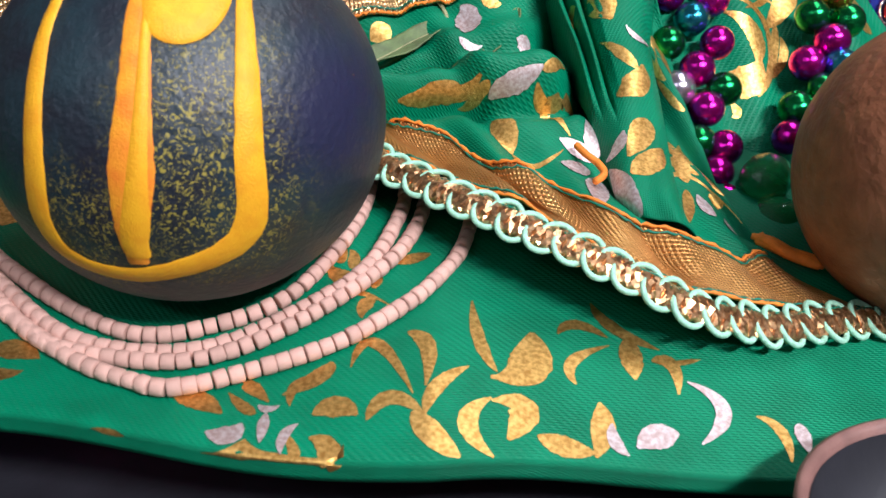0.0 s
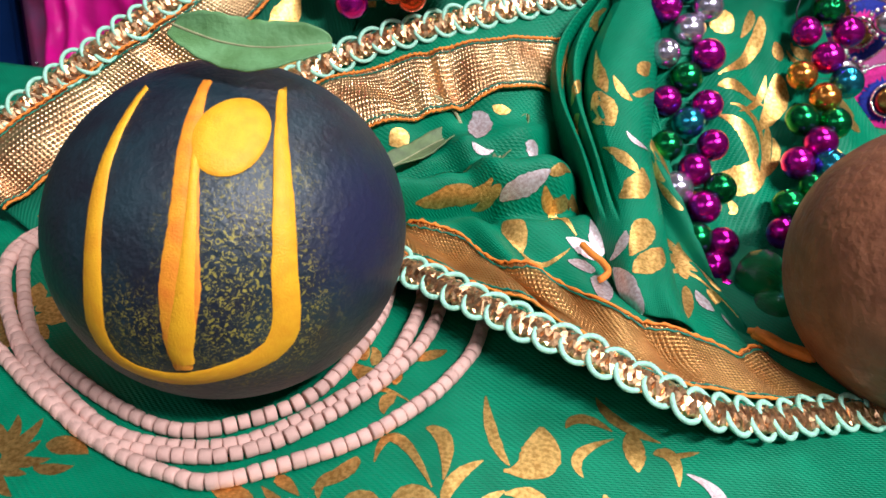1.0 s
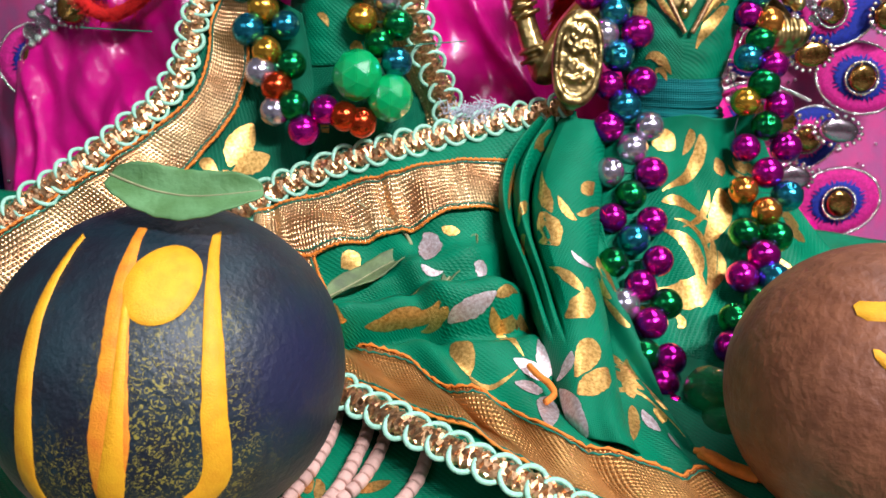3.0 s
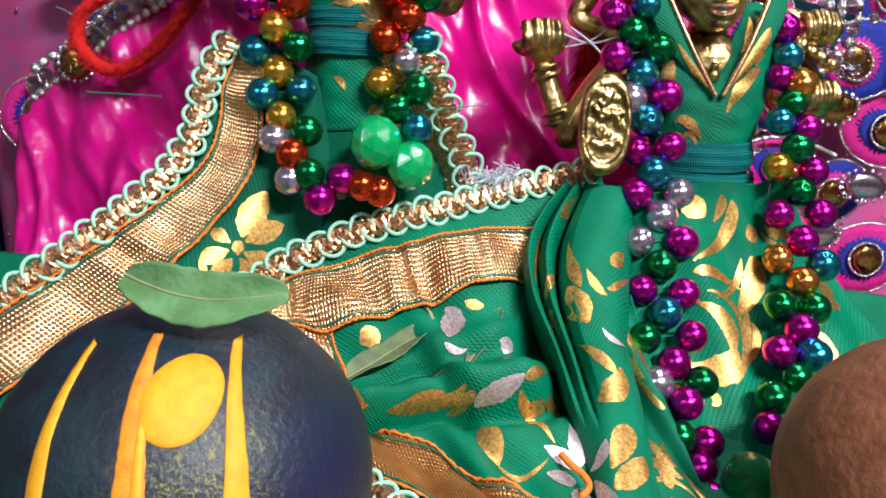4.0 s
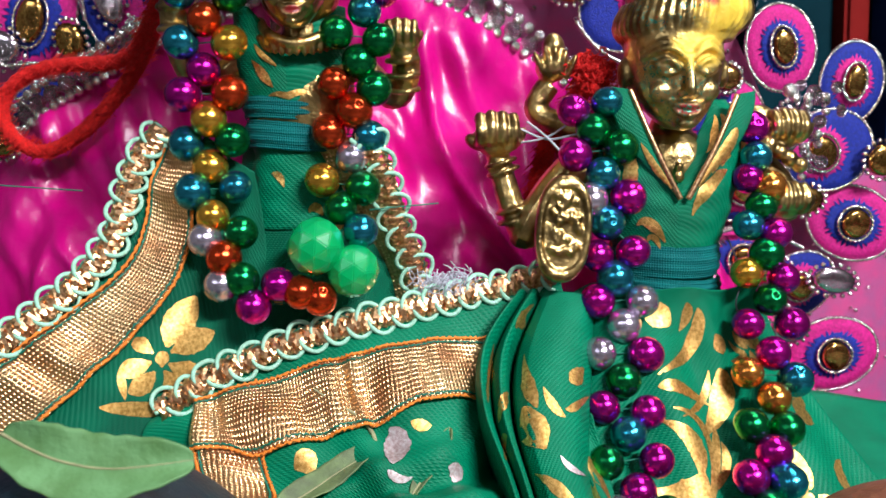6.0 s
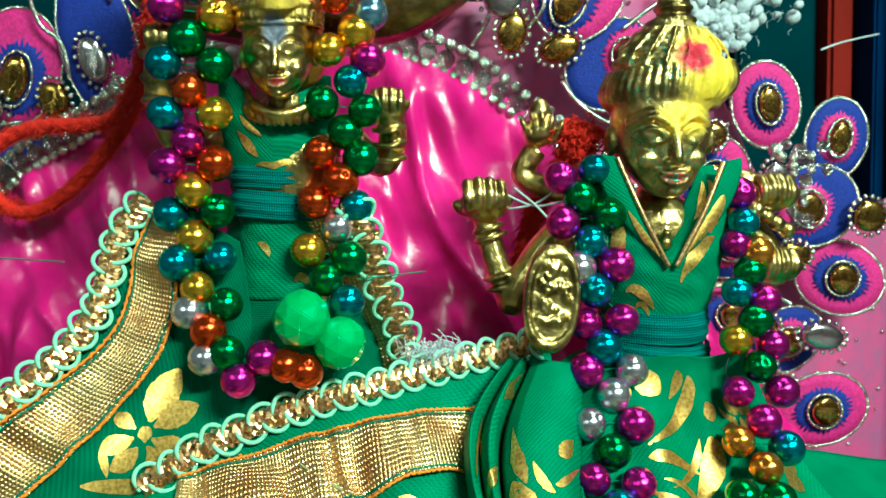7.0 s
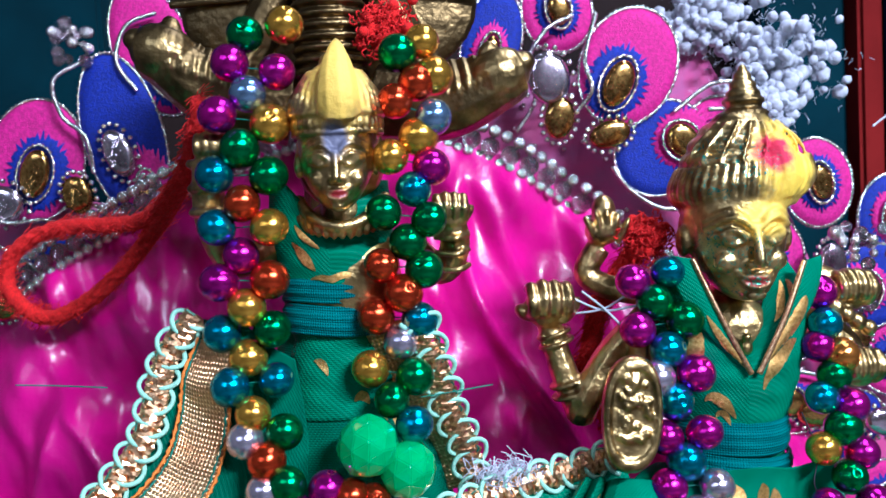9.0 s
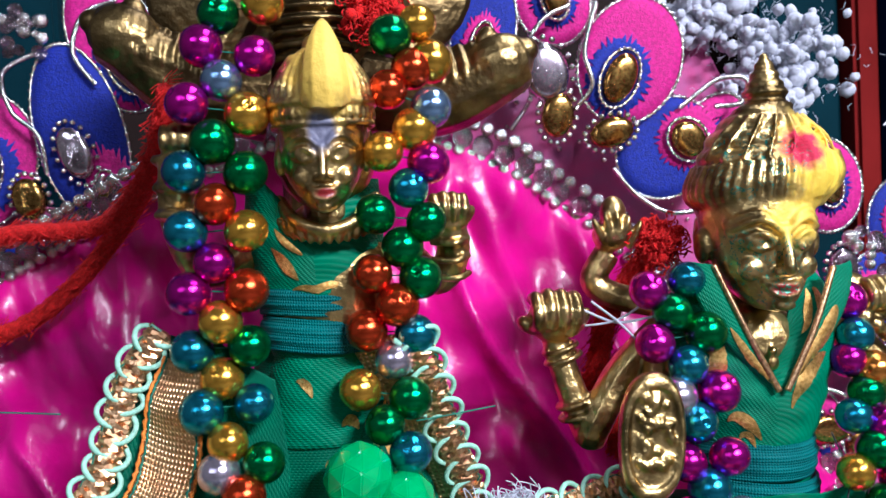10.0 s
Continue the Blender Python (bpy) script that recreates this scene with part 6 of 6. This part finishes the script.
# the held plaque: a flat oval slab with a smooth rim and worn lumpy relief
slab = []
for f, dy in ((0.86, 2.2), (1.0, 1.2), (1.0, -1.2), (0.93, -2.2), (0.80, -2.3), (0.74, -1.4), (0.05, -1.3)):
    ring = []
    for a in (2 * math.pi * k / 44 for k in range(44)):
        ca, sa = math.cos(a), math.sin(a)
        x, z = 7.5 * f * math.copysign(abs(ca) ** 0.85, ca), 14.2 * f * math.copysign(abs(sa) ** 0.85, sa)
        ring.append(bm.verts.new(mm(52.6 + x + 0.08 * z, 252.6 + dy + 0.10 * z, 123.5 + z)))
    slab.append(ring)
for q, k in zip(slab, slab[1:]):
    for i in range(44):
        bm.faces.new((q[i], q[(i + 1) % 44], k[(i + 1) % 44], k[i]))
bm.faces.new(slab[0])
bm.faces.new(slab[-1])
rnd = random.Random(17)
for _ in range(34):
    z = rnd.uniform(-6, 10)
    x = rnd.uniform(-1, 1) * 4.4 * math.sqrt(max(0.1, 1 - (z / 11) ** 2))
    ball(bm, (52.6 + x + 0.08 * z, 251.2 + 0.10 * z, 123.5 + z), (rnd.uniform(0.6, 1.5), rnd.uniform(0.7, 1.3), rnd.uniform(0.6, 1.7)), (0, rnd.uniform(-40, 40), 0), 8)
rod(bm, [(104, 276, 148), (114, 280, 140), (120, 276, 132), (119, 270, 124)], 4.4)
fist(bm, (119, 268, 128), 1.4)
rod(bm, [(102, 280, 144), (112, 284, 139), (120, 281, 144), (121, 277, 149)], 3.8)
fist(bm, (120.5, 275, 148), 1.5)
for k in range(5):
    ball(bm, (112 + 3 * k, 272, 146 - 2.0 * k), (2.4, 2.4, 2.4), seg=10)
ball(bm, (113, 276, 152), (5, 3, 3.5))
cast("small_brass_idol", bm, BRASS_R, 0.48, "seated brass idol with domed crown and powder on the brow")


# ---------------------------------------------------------------- idols' clothes
def wrap(cx, cy, rows, a0=1.0, a1=1.0, dip=0.0, crease=0.3, cols=40):
    """A bodice shell: rows of (z, rx, ry) from below up, the top edge dipped to a V at the front."""
    def fn(u, v):
        k = v * (len(rows) - 1)
        i = min(int(k), len(rows) - 2)
        z, rx, ry = [a + (b - a) * (k - i) for a, b in zip(rows[i], rows[i + 1])]
        a = math.pi * (1 + u)
        z -= dip * v * v * max(0.0, 1 - abs(u - 0.5) * 4.2)
        w = crease * math.sin(z * 0.9 + 5 * u) * math.sin(u * 13)
        return mm(cx + (rx + w) * math.cos(a), cy + (ry + w) * math.sin(a), z)
    return fn


bodice = thing("bodice", (-20, 270, 125), "green printed bodice of the tall idol", "bodice")
fn = wrap(-19.5, 271, ((124, 13, 9), (134, 12.5, 9), (144, 11.5, 8.5), (154, 12, 9), (164, 14.5, 11), (174, 16, 12), (184, 15, 9)), dip=11)
sheet("fabric", fn, 60, 50, GREEN, bodice, size=(0.04, 0.06))
for petals in ([(0.38, 0.64, 0.52, 0.685, 0.66, 0.62, 1.8, 0.5)], [(0.30, 0.78, 0.36, 0.74, 0.42, 0.70, 2.6, 0.5), (0.32, 0.86, 0.38, 0.84, 0.45, 0.83, 1.4, 0.5)], [(0.34, 0.26, 0.40, 0.25, 0.44, 0.20, 2.2, 0.5)], [(0.60, 0.08, 0.65, 0.10, 0.70, 0.06, 2.6, 0.5)]):
    brush("gold_print", fn, petals, GOLD, bodice, 0.4, "gold foil print")


def sash(cx, cy, z, rx, ry, h, label, tilt=0.0):
    def fn(u, v):
        a = math.pi * (0.98 + 1.04 * u)
        bulge = 0.7 * math.sin(math.pi * v) + 0.22 * math.sin(v * 19 + u * 4)
        return mm(cx + (rx + bulge) * math.cos(a), cy + (ry + bulge) * math.sin(a), z + h * (v - 0.5) + tilt * (u - 0.5) + 0.5 * math.sin(u * 7))
    ob = sheet("waist_sash", fn, 50, 16, TEAL, None, thick=0.5, size=(0.05, h * 0.001))
    return tagged(ob, label, "sash", "waist sashes")


sash(-19.5, 271, 157.5, 13.0, 10.2, 7.0, "teal ribbon sash round the tall idol's waist")
sash(-19.5, 271, 149.5, 12.8, 10.0, 7.6, "teal ribbon sash below another on the tall idol", -1.0)
bodice = thing("bodice", (86, 274, 100), "green printed bodice of the small idol with gold collar", "bodice")
fn = wrap(86, 275, ((99, 15, 10), (106, 14, 10), (114, 14.5, 11), (124, 18, 13), (134, 20.5, 14), (144, 21.5, 13.5), (152, 20, 10), (157, 17, 7)), dip=25)
sheet("fabric", fn, 70, 60, GREEN, bodice, size=(0.06, 0.06))
for petals in ([(0.30, 0.42, 0.37, 0.45, 0.44, 0.38, 3.0, 0.5), (0.34, 0.36, 0.38, 0.39, 0.41, 0.34, 2.0, 0.5)], [(0.56, 0.52, 0.63, 0.62, 0.74, 0.62, 4.2, 0.55)], [(0.70, 0.66, 0.76, 0.76, 0.74, 0.88, 4.0, 0.5)], [(0.26, 0.50, 0.29, 0.62, 0.30, 0.74, 4.2, 0.5)], [(0.64, 0.80, 0.69, 0.84, 0.72, 0.92, 2.0, 0.5)]):
    brush("gold_print", fn, petals, GOLD, bodice, 0.4, "gold foil print")
for s, p0, p1 in ((-1, (73, 264.5, 160), (86, 260.0, 130)), (1, (102.5, 264, 158), (88, 260.0, 130))):
    at = curve_at([mm(*p0), mm((p0[0] + p1[0]) / 2 + 0.6 * s, 261.4, (p0[2] + p1[2]) / 2), mm(*p1)])
    f = lambda u, v, at=at, s=s: at(u) + mm(s * 7.5 * v * math.sin(math.pi * min(1, 0.25 + u * 0.72)), 1.6 * v - 0.8 * math.sin(math.pi * v), 1.0 * v)
    sheet("collar", f, 40, 10, GREEN, bodice, thick=0.5, size=(0.035, 0.008), label="gold-printed collar fold")
    brush("gold_print", f, [(0.35, 0.5, 0.6, 0.55, 0.95, 0.5, 3.4, 0.4)] if s > 0 else [(0.5, 0.5, 0.7, 0.5, 0.95, 0.5, 1.6, 0.5)], GOLD, bodice, 0.5, "gold foil print")
    bm = bmesh.new()
    tube(bm, [at(i / 40) + mm(0, -0.5, 0) for i in range(41)], 0.0008, 7)
    part("collar_piping", bm, LUREX, bodice, "gold thread piping")
sash(86, 275, 112.0, 15.0, 11.8, 9.0, "teal ribbon sash round the small idol's waist")
sash(86, 275, 104.5, 15.4, 12.2, 5.4, "teal lower sash of the small idol", -1.5)

# ---------------------------------------------------------------- yarn, tufts and stray threads
def yarn(name, label, pts, r, n=140, material=REDYARN, fuzz=1800, seed=3):
    rnd = random.Random(seed)
    line = spline([mm(*p) for p in pts], n)
    bm = bmesh.new()
    for k in range(3):
        tw = []
        for i, p in enumerate(line):
            d = (line[min(i + 1, n - 1)] - line[max(i - 1, 0)]).normalized()
            a = d.orthogonal().normalized()
            ph = i * 0.55 + k * 2.094
            tw.append(p + (a * math.cos(ph) + d.cross(a) * math.sin(ph)) * r * 0.0002)
        tube(bm, tw, r * 0.00080, 8)
    for _ in range(fuzz):
        p = line[rnd.randrange(n)]
        d = Vector((rnd.gauss(0, 1), rnd.gauss(0, 1), rnd.gauss(0, 1))).normalized()
        tube(bm, [p + d * r * 0.0007, p + (d + d.orthogonal() * 0.3) * r * 0.00105, p + (d + d.orthogonal() * 0.9) * r * 0.00122], 0.00012, 3)
    return tagged(part(name, bm, material), label, "yarn")


yarn("red_yarn", "thick fuzzy red wool yarn looped beside the tall idol", [(-50, 268, 206), (-54, 276, 195), (-66, 300, 184), (-83, 326, 176), (-112, 338, 175), (-127, 340, 168), (-130, 340, 156), (-118, 338, 146), (-100, 334, 153), (-78, 322, 172), (-60, 290, 188), (-52, 270, 200)], 2.7, 190)
yarn("red_yarn", "red wool yarn behind the small idol's raised arm", [(66, 285, 164), (60, 290, 154), (55, 292, 146), (52, 290, 136), (50, 290, 124), (58, 292, 112)], 3.0, 90, seed=8)
for i, (c, s) in enumerate((((66, 281, 165), (6, 4, 6)), ((-3, 276, 224), (7, 4, 7)))):
    tuft("red_wool_tuft", "bright red wool tuft tied behind the idol", "wool tuft", c, s, 700, 0.22, REDYARN, 60 + i)
rnd = random.Random(70)
bm = bmesh.new()
for k in range(8):
    y = rnd.uniform(-1.2, 1.2)
    rod(bm, [(71.5 + rnd.uniform(0, 2), 184.5 + y, 29.5 + rnd.uniform(-1, 1)), (75, 182.5 + y, 28.5 + rnd.uniform(-0.6, 0.8)), (79, 180.5 + y, 27), (84 + rnd.uniform(-1, 2), 178 + 1.5 * y, 25.5)], 1.15, lambda u: 0.35 + 0.8 * math.sin(math.pi * min(1, 0.1 + 0.75 * u)))
tagged(part("orange_tuft", bm, ORTHREAD), "small twist of orange thread on the scarf hem", "thread tuft")
for nm, lb, pts, r, m in (("orange_thread", "short bent orange thread on the silver flower", [(33, 202, 46.5), (35, 199, 45), (37.5, 196.5, 43.5), (38.5, 193, 42), (36, 190, 41)], 0.9, ORTHREAD),
                          ("green_thread", "loose green sewing thread", [(1, 261, 129), (8, 262, 129.5), (20, 266, 130)], 0.2, DKTHREAD),
                          ("green_thread", "loose green sewing thread", [(-98, 262, 138), (-88, 263, 137), (-76, 262, 136)], 0.2, DKTHREAD),
                          ("nylon_tie", "white nylon tie between raised fist and beads", [(44, 274, 150), (51, 271, 147), (58, 268, 148), (66, 264, 150)], 0.35, WOOL),
                          ("nylon_tie", "white nylon tie between raised fist and beads", [(46, 274, 152), (51, 270, 147.5), (55, 268, 143), (58, 266, 140)], 0.35, WOOL),
                          ("nylon_tie", "white nylon tie between raised fist and beads", [(43, 275, 146), (51, 270.5, 147.5), (58, 268, 152), (62, 267, 154)], 0.3, WOOL),
                          ("nylon_tie", "thin white nylon thread stretched to the frame", [(168, 345, 197), (190, 372, 203), (230, 420, 212)], 0.35, WOOL),
                          ("black_thread", "thin black thread beside the small idol's waist", [(101, 264, 118), (104, 262, 108), (102, 260, 100), (106, 262, 94)], 0.2, SHELF)):
    bm = bmesh.new()
    tube(bm, spline([mm(*p) for p in pts], 30), r * 0.001, 6)
    tagged(part(nm, bm, m), lb, "thread")
tuft("white_fluff", "white cotton fluff where two lace braids meet", "fluff", (22, 262, 108), (9, 2.5, 2.5), 160, 0.12, WOOL, 75)
